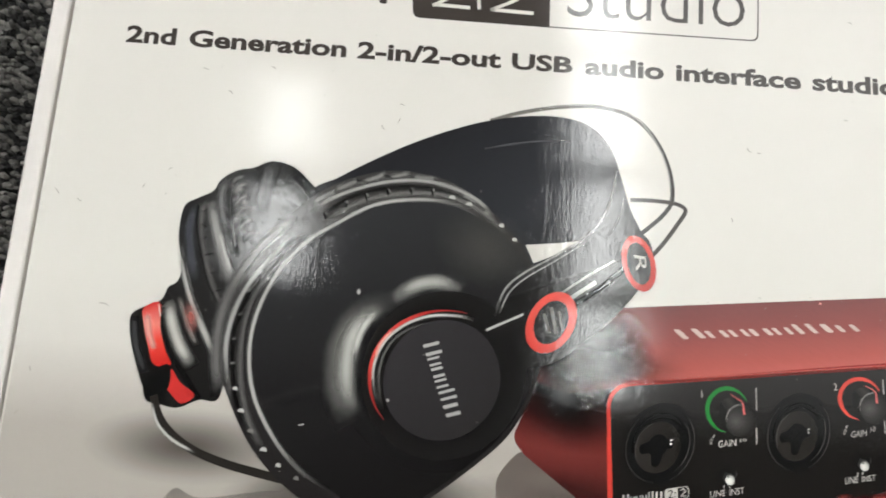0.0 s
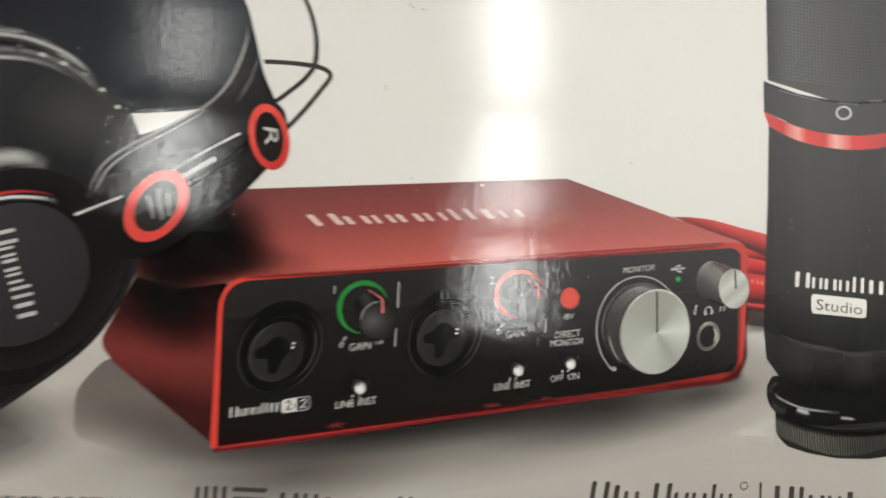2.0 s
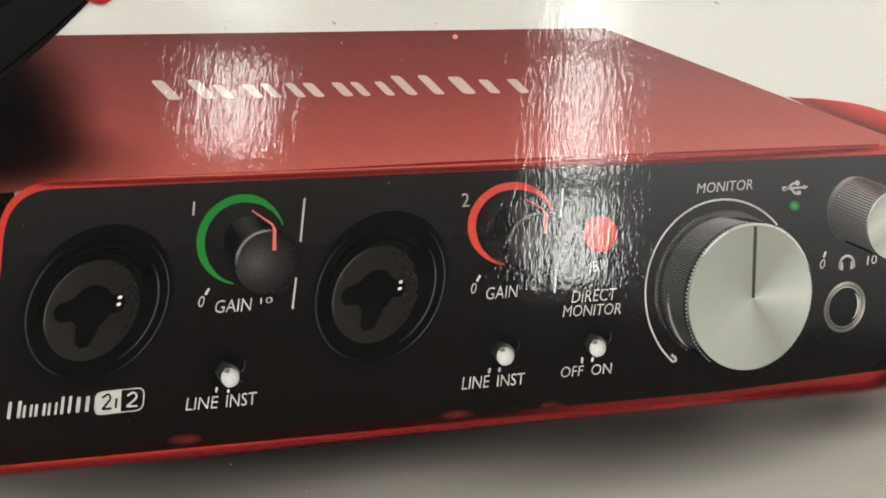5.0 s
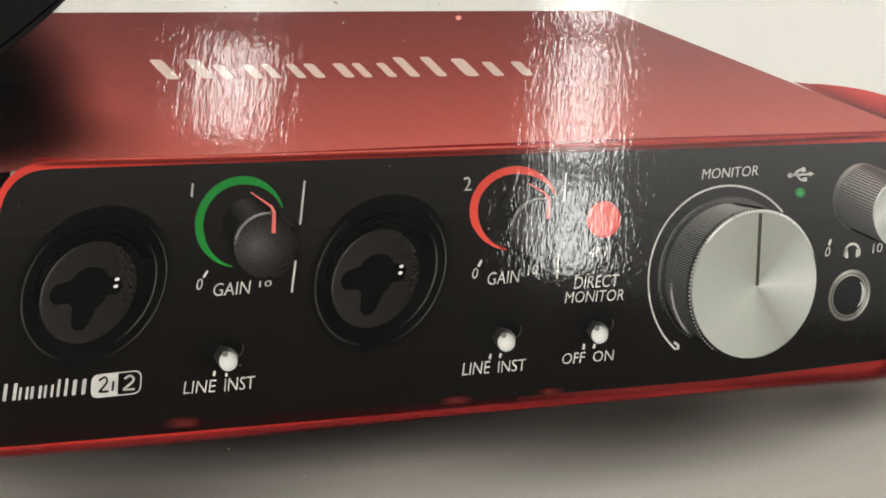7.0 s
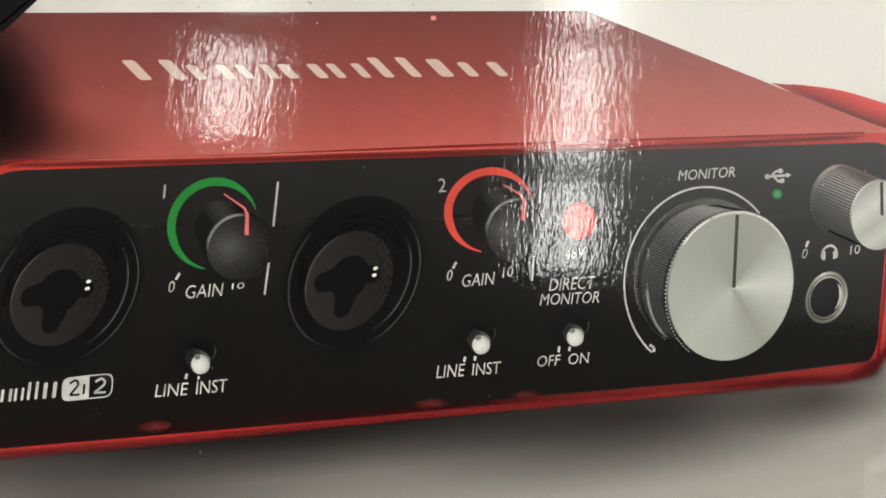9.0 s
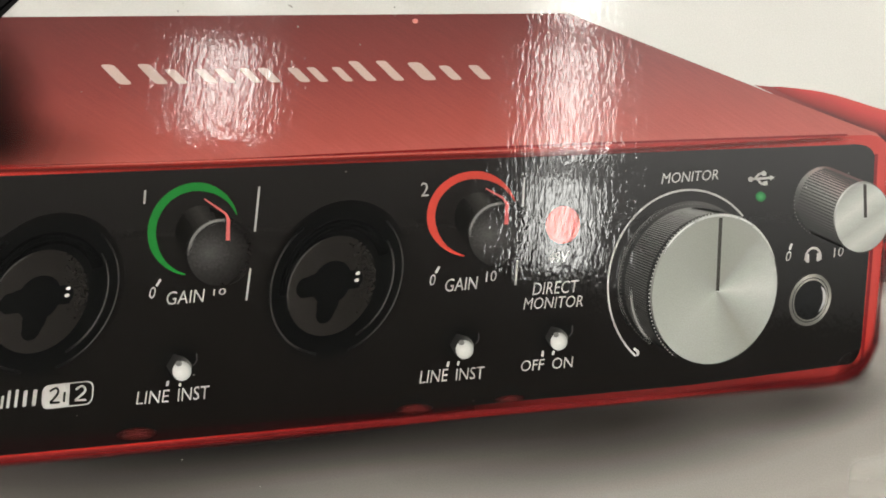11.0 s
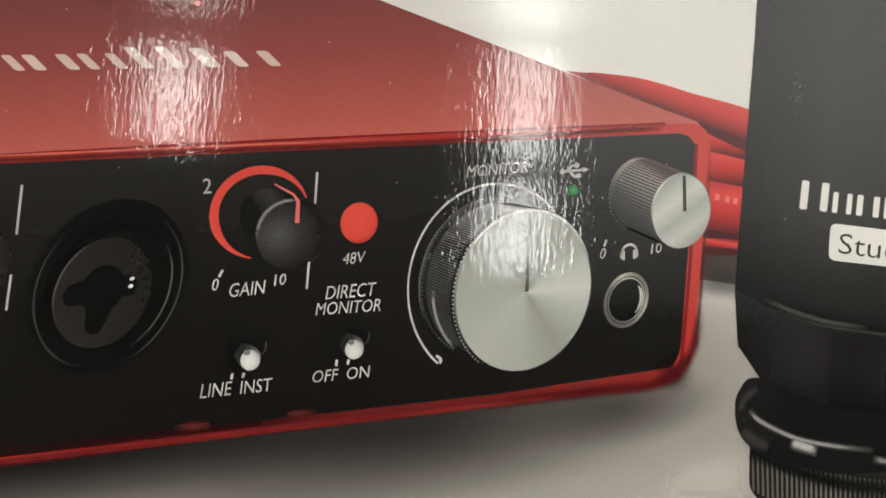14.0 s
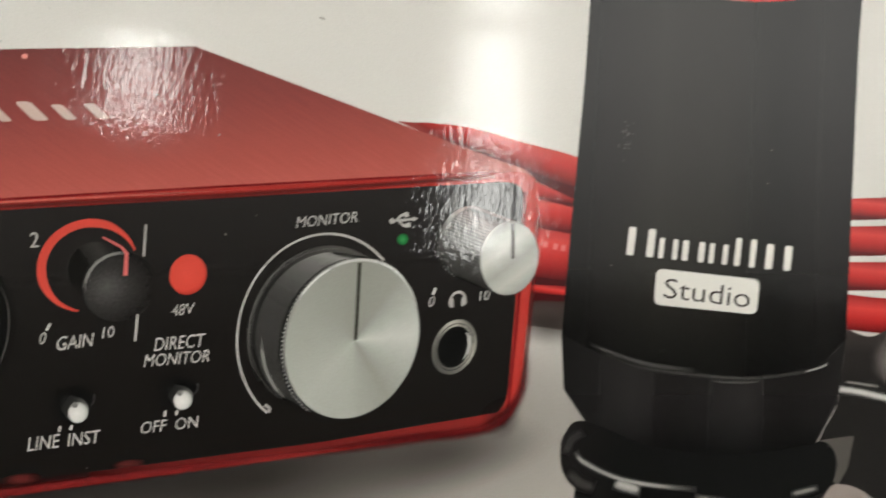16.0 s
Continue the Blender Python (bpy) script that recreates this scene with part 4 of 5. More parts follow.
# headphone level knob and jack
cap = [(320.48, -97.02), (324.78, -96.34), (320.38, -91.59)]
back = [(314.07, -94.93), (318.34, -94.24), (313.96, -89.66)]
skirt = put("phones_knob", [hull(oval(back, 1.0, 60) + oval(cap, 1.0, 60))], ink("phones_skirt_ink", [(0, tone(36, 35, 34)), (0.35, tone(84, 82, 79)), (0.6, tone(128, 126, 121)), (0.85, tone(158, 140, 135)), (1, tone(100, 78, 76))], on(back, -0.3, -0.9), on(cap, -0.5, 1.0)), unit, "knurled silver knob")
ribs = []
for k in range(30):
    a = radians(95 + k * 5.2)
    p, q = on(back, math.cos(a), math.sin(a)), on(cap, math.cos(a), math.sin(a))
    ribs.append(stroke([tuple(p[j] + (q[j] - p[j]) * 0.1 for j in (0, 1)), tuple(p[j] + (q[j] - p[j]) * 0.97 for j in (0, 1))], 0.2))
put("knurling", ribs, ink("phones_rib_ink", [(0, tone(52, 51, 49)), (1, tone(72, 70, 68))], on(back, 0, -1), on(back, 0, 1)), skirt)
put("knurl_edge", [oval([(c[0], c[1]), (c[0] + 0.1, c[1]), (c[0], c[1] + 0.1)], 1, 6) for c in [on(back, math.cos(radians(a)), math.sin(radians(a))) for a in range(100, 250, 7)]], mid_grey, skirt)
put("cap_edge", [arc(cap, 0.93, 60, 200, 0.2, 1.04)], ink("phones_edge_ink", [(0, tone(110, 108, 104)), (0.5, tone(212, 208, 202)), (1, tone(120, 118, 113))], on(cap, -1, -0.3), on(cap, 0.3, 1)), skirt)
put("knob_cap", [oval(cap, 0.98)], ink("phones_cap_ink", [(0, tone(150, 150, 143)), (0.35, tone(196, 196, 188)), (0.6, tone(168, 168, 160)), (0.8, tone(190, 190, 182)), (1, tone(160, 160, 152))], on(cap, -0.7, 0.8), on(cap, 0.7, -0.7), streak=(0, 900, 100, 0.1)), skirt, "brushed aluminium cap")
put("pointer", [stroke([(320.65, -91.81), (320.97, -96.98)], 0.5)], type_ink, skirt, "black pointer line")
jack_o = [(313.06, -110.33), (316.27, -109.59), (313.12, -106.40)]
ring = put("phones_jack", [oval(jack_o)], ink("jack_ink", [(0, tone(84, 82, 78)), (0.4, tone(116, 114, 108)), (0.7, tone(182, 178, 167)), (1, tone(80, 78, 75))], on(jack_o, -1, -0.6), on(jack_o, 1, 0.5)), unit, "silver headphone jack ring")
put("jack_groove", [arc(jack_o, 0.83, 0, 360, 0, 0.87)], soft_black, ring)
put("jack_hole", [oval(jack_o, 0.76)], deep, ring, "black jack hole")
put("jack_glint", [arc(jack_o, 0.6, -50, 45, 0.3, 0.74)], light_grey, ring)
put("phones_mark", [arc([(313.16, -103.87), (314.47, -103.65), (313.16, -102.20)], 0.78, -15, 195), rounded([(311.91, -103.46), (312.52, -103.31), (312.59, -104.71), (312.06, -104.67)], 0.2), rounded([(313.74, -103.11), (314.35, -102.96), (314.24, -104.29), (313.72, -104.42)], 0.2)], legend, unit, "white headphone symbol")

# ---- printed headphones ----
phones = tagged(new("printed_headphones"), "black and red headphones in the printed photograph")
phones.parent = box
put("head_wire", [stroke([(142.04, -19.15), (151.61, -15.65), (164.64, -12.68), (177.79, -11.69), (189.13, -14.46), (196.72, -21.84), (201.26, -31.70), (202.41, -41.27), (200.23, -46.38), (195.14, -51.66), (189.37, -56.57)], 1.35)], ink("wire_ink", [(0, tone(120, 116, 110)), (0.5, tone(62, 58, 55)), (1, tone(56, 52, 50))], (147.78, -13.94), (202.40, -39.35)), phones, "dark steel headband wire")
brush("wire_glint", [(153.45, -14.91), (166.50, -12.14), (177.77, -11.09), (188.74, -13.68), (196.16, -21.49), (200.70, -31.74), (201.67, -41.70), (199.13, -46.84)], 0.75, (188, 184, 178), phones, 0.9)
put("head_wire", [stroke([(188.62, -43.02), (196.90, -42.81), (203.89, -43.46), (206.65, -45.54), (204.27, -49.88), (199.74, -56.59), (195.25, -62.11)], 1.35)], type_ink, phones, "dark steel headband wire")
band = put("headband", [blob([(85.32, -48.74), (94.17, -42.18), (108.12, -33.64), (122.37, -26.34), (138.73, -19.99), (153.53, -16.71), (166.64, -16.33), (176.09, -19.41), (182.23, -26.45), (185.75, -36.32), (188.86, -46.44), (192.99, -55.19), (195.27, -64.32), (193.53, -69.95), (184.75, -81.41), (176.05, -89.13), (162.22, -97.09), (151.82, -99.53), (145.79, -91.17), (115.84, -86.12), (89.21, -66.22)], 8)], ink("headband_ink", [(0, tone(40, 40, 43)), (0.5, tone(50, 51, 55)), (0.8, tone(38, 38, 40)), (1, tone(30, 29, 29))], (118.78, -27.98), (170.76, -89.48)), phones, "black padded headband")
brush("band_line", [(138.88, -29.63), (148.39, -26.98), (159.47, -24.98), (170.62, -24.16)], 0.8, (92, 93, 97), band, 0.9)
put("band_gap", [[(155.40, -60.45), (168.01, -58.82), (175.21, -57.20), (166.32, -62.65), (158.16, -66.18)]], paper, band)
# far ear cup
far_cup = put("far_ear_cup", [blob([(45.93, -55.53), (50.19, -52.21), (54.57, -49.62), (56.62, -45.67), (61.31, -42.27), (66.63, -40.92), (72.20, -38.40), (79.31, -39.81), (84.89, -44.39), (89.38, -49.39), (95.99, -62.05), (77.36, -88.75), (66.83, -103.48), (64.10, -114.98), (58.36, -115.69), (51.88, -118.49), (45.55, -117.22), (41.69, -114.08), (38.28, -107.12), (35.14, -98.66), (34.12, -91.70), (37.03, -88.84), (42.76, -85.96), (44.47, -81.72), (47.02, -79.74), (47.75, -74.62), (45.48, -65.61)], 6)], ink("far_cup_ink", [(0, tone(30, 29, 29)), (0.5, tone(44, 43, 43)), (1, tone(36, 35, 35))], (36.69, -98.55), (79.98, -46.27)), phones, "black far ear cup")
brush("cup_sheen", [(50.12, -54.47), (48.54, -61.69), (50.09, -70.81), (52.67, -79.71)], 4.2, (84, 86, 94), far_cup, 0.8)
brush("cup_edge_light", [(45.96, -66.50), (48.10, -74.59), (50.92, -82.53), (54.74, -90.29), (59.70, -99.09), (63.27, -105.45)], 3.2, (176, 174, 170), far_cup, 0.95, 0.3)
brush("cup_edge_dark", [(47.03, -69.19), (49.81, -78.10), (53.13, -85.96), (57.27, -93.65)], 0.8, (26, 25, 25), far_cup)
brush("stitch_band", [(52.39, -52.43), (52.10, -61.44), (54.33, -70.51), (57.58, -79.37), (61.71, -87.15)], 3.4, (92, 90, 89), far_cup, 0.9, 0.1)
for q in ([(51.65, -60.73), (53.92, -61.68)], [(52.66, -65.85), (55.03, -64.75)], [(54.02, -70.90), (57.13, -70.13)], [(56.21, -76.93), (59.26, -75.82)], [(58.33, -82.56), (61.32, -81.09)], [(51.71, -56.99), (53.55, -55.92)], [(50.43, -54.08), (50.68, -61.54), (53.27, -70.58), (56.52, -79.44), (60.56, -86.34)]):
    brush("stitch", q, 0.75, (20, 19, 19), far_cup, 1.0, 0.05, 0.6)
brush("pad_roll", [(54.18, -52.30), (56.72, -61.11), (60.44, -70.99), (64.80, -80.67)], 5.4, (140, 138, 136), far_cup, 0.95)
brush("pad_roll", [(57.43, -61.06), (60.64, -69.70), (64.02, -77.12)], 2.4, (172, 170, 167), far_cup, 0.8)
brush("pad_roll", [(58.65, -44.38), (57.25, -50.76), (58.41, -57.26), (60.62, -63.62)], 4.0, (104, 103, 103), far_cup, 0.9)
brush("pad_groove", [(62.80, -42.54), (60.61, -48.62), (61.26, -57.06), (63.43, -66.19), (65.50, -71.56)], 3.4, (22, 21, 21), far_cup, 1.0)
brush("pad_roll", [(65.28, -45.04), (63.82, -51.23), (65.27, -60.50), (67.69, -65.89)], 3.4, (70, 69, 69), far_cup, 0.8)
for q in ([(60.86, -50.68), (62.66, -47.52), (65.46, -46.56)], [(61.71, -54.77), (63.51, -51.63), (66.61, -50.27)], [(62.51, -58.46), (64.31, -55.34), (67.44, -54.36)], [(64.06, -62.45), (65.85, -59.34), (68.63, -58.40)], [(60.10, -47.32), (61.63, -44.93), (64.07, -43.98)], [(65.56, -66.04), (67.39, -63.33), (69.76, -62.05)]):
    brush("pad_pleat", q, 2.2, (112, 111, 110), far_cup, 0.85)
brush("pad_sheen", [(73.01, -39.11), (71.38, -44.22), (70.91, -49.77), (70.92, -56.37)], 6.4, (92, 92, 93), far_cup, 0.8)
brush("pad_shade", [(79.47, -41.33), (84.50, -45.94), (88.88, -51.70)], 4.0, (24, 24, 24), far_cup, 0.8)
brush("hub_groove", [(43.23, -86.81), (45.75, -96.19), (50.01, -104.61), (58.31, -115.36)], 1.8, (22, 21, 21), far_cup, 1.0)
brush("hub_metal", [(45.13, -85.26), (47.00, -92.59), (50.40, -99.72), (55.04, -106.00)], 5.4, (186, 184, 178), far_cup, 1.0, 0.3)
brush("hub_metal", [(47.94, -83.99), (51.50, -92.28), (55.56, -99.37)], 2.4, (132, 128, 124), far_cup, 0.8)
shade("hub_blush", [(52.70, -90.78), (55.66, -92.00), (52.32, -85.12)], far_cup, 0.85, (184, 116, 108))
brush("hub_body_light", [(35.33, -91.62), (36.94, -100.28), (40.91, -108.66)], 2.6, (74, 74, 76), far_cup, 0.8)
put("red_stripe", [blob([(37.75, -88.97), (42.54, -86.86), (43.78, -94.57), (46.07, -101.06), (48.44, -105.75), (43.28, -105.92), (40.77, -100.37), (38.65, -94.04)], 5)], ink("stripe_ink", [(0, tone(196, 50, 48)), (0.35, tone(226, 130, 120)), (0.6, tone(222, 74, 62)), (1, tone(196, 44, 42))], (40.28, -87.02), (45.53, -105.94)), far_cup, "red hub stripe")
put("red_stripe", [blob([(48.80, -107.10), (51.86, -110.67), (56.82, -114.44), (53.42, -117.20), (50.41, -115.20), (47.52, -111.65)], 5)], ink("stripe_low_ink", tone(196, 56, 54)), far_cup, "red hub stripe")
brush("stripe_light", [(38.94, -89.95), (40.57, -96.54), (43.07, -101.96)], 3.2, (240, 176, 166), far_cup, 0.75)
put("stripe_edge", [stroke([(42.24, -87.24), (43.30, -91.07)], 0.3)], white, far_cup)
put("cable_boot", [blob([(48.10, -105.77), (44.13, -107.07), (42.03, -109.27), (41.13, -113.77), (43.18, -117.37), (46.72, -115.78), (48.89, -111.56)], 5)], deep, far_cup)
put("headphone_lead", [stroke([(44.59, -115.25), (47.17, -121.49), (51.94, -126.53), (58.94, -130.72), (68.10, -133.75), (77.45, -135.77), (86.91, -137.46)], 2.4, 2.6)], ink("lead_ink", tone(44, 41, 39)), phones, "black headphone cable")
brush("lead_glint", [(44.20, -117.30), (46.73, -123.20), (51.79, -127.87), (59.36, -131.35)], 1.5, (196, 193, 188), phones, 1.0, 0.2)

# near ear cup
rim_pts = [(61.64, -102.10), (61.51, -89.83), (65.08, -77.04), (72.81, -63.68), (84.12, -51.28), (96.09, -43.19), (110.37, -38.89), (124.19, -39.62), (135.63, -43.78), (146.32, -52.50), (155.49, -62.67), (160.70, -75.86), (162.31, -90.06), (159.95, -105.91), (152.78, -119.98), (141.39, -131.03)] + [(126.93, -142.12), (115.83, -146.74), (102.74, -147.32), (92.35, -142.84), (81.49, -134.91), (71.63, -122.80)]
near_cup = put("near_ear_cup", [blob(rim_pts, 6)], ink("near_cup_ink", [(0, tone(64, 62, 61)), (0.4, tone(50, 48, 48)), (1, tone(40, 38, 38))], (77.76, -59.62), (102.07, -128.26)), phones, "large black near ear cup")
brush("pad_outer", [(64.31, -113.94), (61.81, -102.08), (61.86, -89.80), (65.36, -77.93), (72.70, -65.91), (82.74, -55.52)], 5.6, (104, 102, 101), near_cup, 1.0, 0.15)
brush("pad_edge_light", [(69.68, -118.67), (65.12, -103.60), (64.89, -93.13), (67.82, -82.26), (74.39, -71.48), (83.91, -59.93)], 3.0, (158, 156, 154), near_cup, 1.0, 0.3)
brush("pad_groove", [(74.53, -125.06), (69.08, -113.63), (66.80, -101.75), (66.98, -91.58), (70.19, -81.38), (77.12, -70.38), (86.03, -61.26)], 3.0, (26, 25, 25), near_cup, 1.0, 0.1)
brush("stitch_band", [(80.24, -130.50), (73.61, -120.10), (70.19, -108.43), (69.19, -98.45), (69.96, -88.54), (73.12, -79.20), (79.72, -69.64)], 3.4, (96, 94, 93), near_cup, 0.9, 0.15)
brush("stitch_edge", [(72.49, -113.40), (70.62, -103.23), (70.27, -92.77), (72.45, -82.66), (77.79, -73.25)], 0.6, (20, 19, 19), near_cup, 1.0, 0.1)
for q in ([(85.64, -51.93), (94.55, -46.36)], [(92.78, -46.87), (101.50, -42.42)], [(99.85, -44.45), (110.42, -39.47)], [(108.78, -41.89), (117.72, -38.94)], [(116.37, -40.58), (126.64, -40.60)], [(125.28, -42.23), (133.04, -43.20)], [(132.01, -44.42), (140.62, -47.99)]):
    brush("pad_pleat", q, 3.0, (134, 132, 130), near_cup, 0.85)
for q in ([(99.32, -42.58), (105.27, -43.68)], [(107.90, -40.04), (113.57, -42.31)], [(116.31, -39.81), (121.25, -42.14)], [(124.27, -40.77), (128.30, -43.54)], [(132.33, -43.64), (135.04, -46.11)]):
    brush("pad_fold", q, 1.3, (30, 29, 29), near_cup, 0.9)
brush("pad_top_light", [(84.57, -55.77), (94.73, -48.25), (110.66, -42.52), (125.26, -41.85), (138.34, -46.25), (145.62, -52.92)], 2.2, (158, 156, 153), near_cup, 1.0, 0.2)
brush("pad_top_groove", [(88.27, -56.63), (98.41, -48.74), (110.82, -44.61), (125.41, -44.14), (138.46, -48.52)], 2.8, (34, 33, 33), near_cup, 0.9, 0.15)
brush("stitch_band", [(90.17, -57.62), (102.14, -49.80), (116.41, -46.12), (129.18, -45.96), (140.38, -50.28), (149.85, -57.87)], 2.8, (112, 110, 108), near_cup, 0.9, 0.15)
shell_pts = [(73.03, -103.07), (73.20, -90.80), (77.24, -78.01), (85.58, -65.74), (95.62, -57.98), (107.68, -50.92), (122.02, -48.00), (133.04, -49.29), (144.27, -54.90), (153.74, -63.90), (159.27, -75.95), (160.90, -90.15), (158.73, -105.99), (151.38, -119.40), (139.68, -130.81)] + [(126.17, -141.05), (115.70, -145.46), (105.78, -144.98)]  + [(103.24, -140.97), (93.47, -135.73), (83.16, -126.17), (76.10, -114.86)]
shell = put("cup_shell", [blob(shell_pts, 6)], ink("shell_ink", [(0, tone(50, 50, 52)), (0.5, tone(38, 37, 38)), (1, tone(28, 27, 27))], (99.24, -58.09), (129.85, -136.35)), near_cup, "smooth black cup shell")
brush("seam_light", [(99.75, -139.57), (90.79, -134.26), (82.86, -126.52), (75.42, -114.91), (72.17, -103.12), (72.33, -90.86), (76.50, -77.70), (84.83, -65.42), (95.21, -57.44), (107.28, -50.38), (122.01, -47.81), (133.39, -49.08), (144.63, -54.87)], 2.1, (176, 174, 170), near_cup, 1.0, 0.25, 0.0)
shade("shell_sheen", [(142.85, -62.45), (161.06, -66.71), (145.79, -49.14)], near_cup, 0.5, (96, 94, 90))
notches = [(69.57, -82.14), (67.64, -89.76), (66.80, -97.39), (67.17, -104.84), (68.84, -111.60), (71.32, -118.06), (74.90, -123.87), (79.40, -129.06), (84.28, -133.37), (90.04, -136.77), (90.86, -55.32), (97.17, -51.10), (103.47, -48.38), (110.22, -46.18), (117.62, -45.08), (124.56, -45.15), (131.04, -46.40), (136.63, -48.28), (142.24, -50.90), (147.34, -54.68), (151.72, -59.04)]
for k, (x, y) in enumerate(notches):
    if k < 4 or 9 < k < 16:
        u, v = (1.0, 0.3) if k < 4 else (0.35, -1.0)
        put("stitch", [stroke([(x - u, y - v), (x + u, y + v)], 0.65), stroke([(x - u + 0.5, y - v - 0.7), (x + u * 0.5, y + v * 0.5 - 0.7)], 0.4)], deep, near_cup)
        brush("stitch_light", [(x - u * 0.6 - v * 0.4, y - v * 0.6 + 0.9), (x + u * 0.8 - v * 0.4, y + v * 0.8 + 0.9)], 1.0, (150, 148, 145), near_cup, 0.8)
        continue
    w = 0.9 if k not in (5, 6, 7, 16, 17, 18) else 1.15
    put("stitch_notch", [rounded([(x - w, y - 0.3), (x + w, y - 0.6), (x + w * 0.7, y + 0.6), (x - w * 0.4, y + 0.7)], 0.3, 3)], light_grey if k % 3 else mid_grey, near_cup)
shade("hub_shadow", [(130.18, -102.71), (160.61, -100.68), (128.20, -72.66)], near_cup, 0.6, (18, 17, 17), 0.4)
brush("hub_light", [(116.29, -80.36), (105.26, -86.13), (100.00, -94.27), (99.07, -103.06), (100.96, -112.38), (105.06, -119.72)], 11.0, (112, 111, 108), near_cup, 0.8, 0.3)
brush("hub_light", [(113.81, -82.68), (106.40, -87.12), (102.79, -94.08), (102.00, -102.86), (103.28, -111.37), (106.54, -117.10)], 7.0, (176, 175, 170), near_cup, 1.0, 0.4)
brush("hub_light", [(110.76, -84.32), (106.90, -88.86), (104.61, -94.84), (104.10, -100.98)], 3.4, (212, 211, 205), near_cup, 0.8, 0.35)
brush("hub_light", [(113.05, -82.02), (121.30, -76.04), (128.85, -74.43), (136.84, -76.78)], 6.4, (170, 169, 164), near_cup, 0.95, 0.4)
put("hub_body", [oval([(131.93, -102.94), (157.05, -99.18), (129.40, -77.29)])], ink("hub_body_ink", [(0, tone(26, 25, 25)), (0.8, tone(28, 27, 27)), (1, tone(34, 33, 33))], oval=[(131.93, -102.94), (157.05, -99.18), (129.40, -77.29)]), near_cup, "black hub")
put("hub_ring", [arc([(132.00, -103.97), (155.40, -101.37), (130.10, -82.64)], 0.93, 70, 216, 0.4)], ink("hub_ring_ink", [(0, tone(120, 38, 38)), (0.3, tone(206, 74, 68)), (0.6, tone(196, 62, 58)), (1, tone(130, 40, 40))], (113.82, -115.77), (136.85, -82.90)), near_cup, "red hub ring")
brush("hub_edge_light", [(112.43, -113.49), (110.27, -104.04), (112.37, -95.54), (118.19, -89.16), (126.39, -85.40), (135.54, -84.77), (140.21, -85.88)], 1.5, (196, 194, 190), near_cup, 1.0, 0.3)
brush("hub_edge", [(113.94, -115.09), (112.06, -104.61), (114.46, -95.40), (120.69, -89.69), (130.02, -86.93)], 1.4, (110, 108, 106), near_cup, 0.8, 0.3)
brush("hub_ring_light", [(110.33, -100.57), (111.96, -94.87), (116.12, -89.65)], 1.3, (240, 170, 160), near_cup, 0.9)
hub_face = put("hub_face", [oval([(131.53, -104.69), (149.50, -102.11), (129.99, -86.40)])], ink("hub_face_ink", [(0, tone(54, 52, 54)), (1, tone(44, 42, 43))], (119.88, -92.93), (144.13, -118.86)), near_cup, "dark grey hub face")
put("hub_groove", [arc([(131.89, -105.01), (149.86, -102.44), (130.33, -86.20)], 0.975, -120, 40, 0.2, 0.99)], deep, near_cup)
wordmark("hub_wordmark", "Csxslltt", [(124.90, -94.52), (133.84, -116.49), (129.71, -92.97)], light_grey, near_cup, "grey bars of a brand mark", 0.2)
put("shell_fleck", [oval([(115.43, -112.10), (115.94, -112.07), (115.39, -111.59)], 1, 10), oval([(103.78, -79.24), (104.31, -79.20), (103.70, -78.34)], 1, 10), stroke([(89.12, -121.27), (90.79, -120.82)], 0.4)], light_grey, near_cup)

# yoke strap over the cup
put("strap", [blob([(179.79, -50.87), (183.58, -38.79), (185.49, -42.48), (189.67, -51.67), (195.20, -56.91), (196.19, -66.10), (191.75, -71.90), (179.50, -85.34), (166.60, -96.80), (152.69, -99.47), (146.58, -92.88), (146.79, -83.11), (151.44, -72.50), (161.01, -65.24), (169.86, -60.18)], 7)], ink("strap_ink", [(0, tone(46, 45, 45)), (0.5, tone(32, 31, 31)), (1, tone(26, 25, 25))], (160.92, -63.03), (172.58, -91.13)), band, "black yoke strap")
brush("strap_line", [(146.83, -84.00), (149.27, -75.74), (154.73, -70.08), (165.44, -63.09), (175.19, -56.08), (180.47, -48.55), (183.22, -39.20), (183.82, -32.20)], 1.2, (156, 154, 151), band, 1.0, 0.15)
brush("strap_line", [(148.21, -83.19), (150.73, -76.54), (155.86, -71.28), (166.37, -64.13), (175.94, -57.14)], 0.7, (186, 184, 180), band, 1.0, 0.15)
brush("strap_line", [(144.24, -88.63), (155.99, -82.66)], 1.3, (192, 190, 186), band, 1.0, 0.05, 1.0)
brush("strap_line", [(182.09, -55.96), (185.59, -48.19), (186.94, -41.42)], 0.8, (120, 118, 116), band, 0.9)
brush("strap_groove", [(168.70, -80.36), (179.22, -73.13), (188.05, -64.83)], 2.0, (20, 19, 19), band, 0.9)
put("strap_slot", [stroke([(167.11, -75.41), (175.53, -69.19), (184.05, -63.63)], 0.6), stroke([(170.37, -76.64), (178.09, -71.02)], 1.3)], ink("slot_ink", [(0, tone(226, 224, 218)), (1, tone(120, 118, 114))], (179.15, -70.03), (166.79, -76.34)), band, "pale slider slots")
side = put("side_ring", [oval([(191.65, -64.02), (197.08, -64.56), (190.44, -55.00)], 1.0)], ink("side_ring_ink", [(0, tone(220, 84, 74)), (0.6, tone(206, 72, 64)), (1, tone(180, 54, 50))], (187.02, -57.48), (196.24, -71.59)), band, "red ring with a letter")
put("ring_face", [oval([(191.65, -64.02), (195.45, -64.49), (190.84, -57.21)])], black, side)
lettering("ring_letter", "R", [(189.99, -61.36), (190.96, -66.46), (193.61, -61.67)], legend, side, 0.0, "white letter")
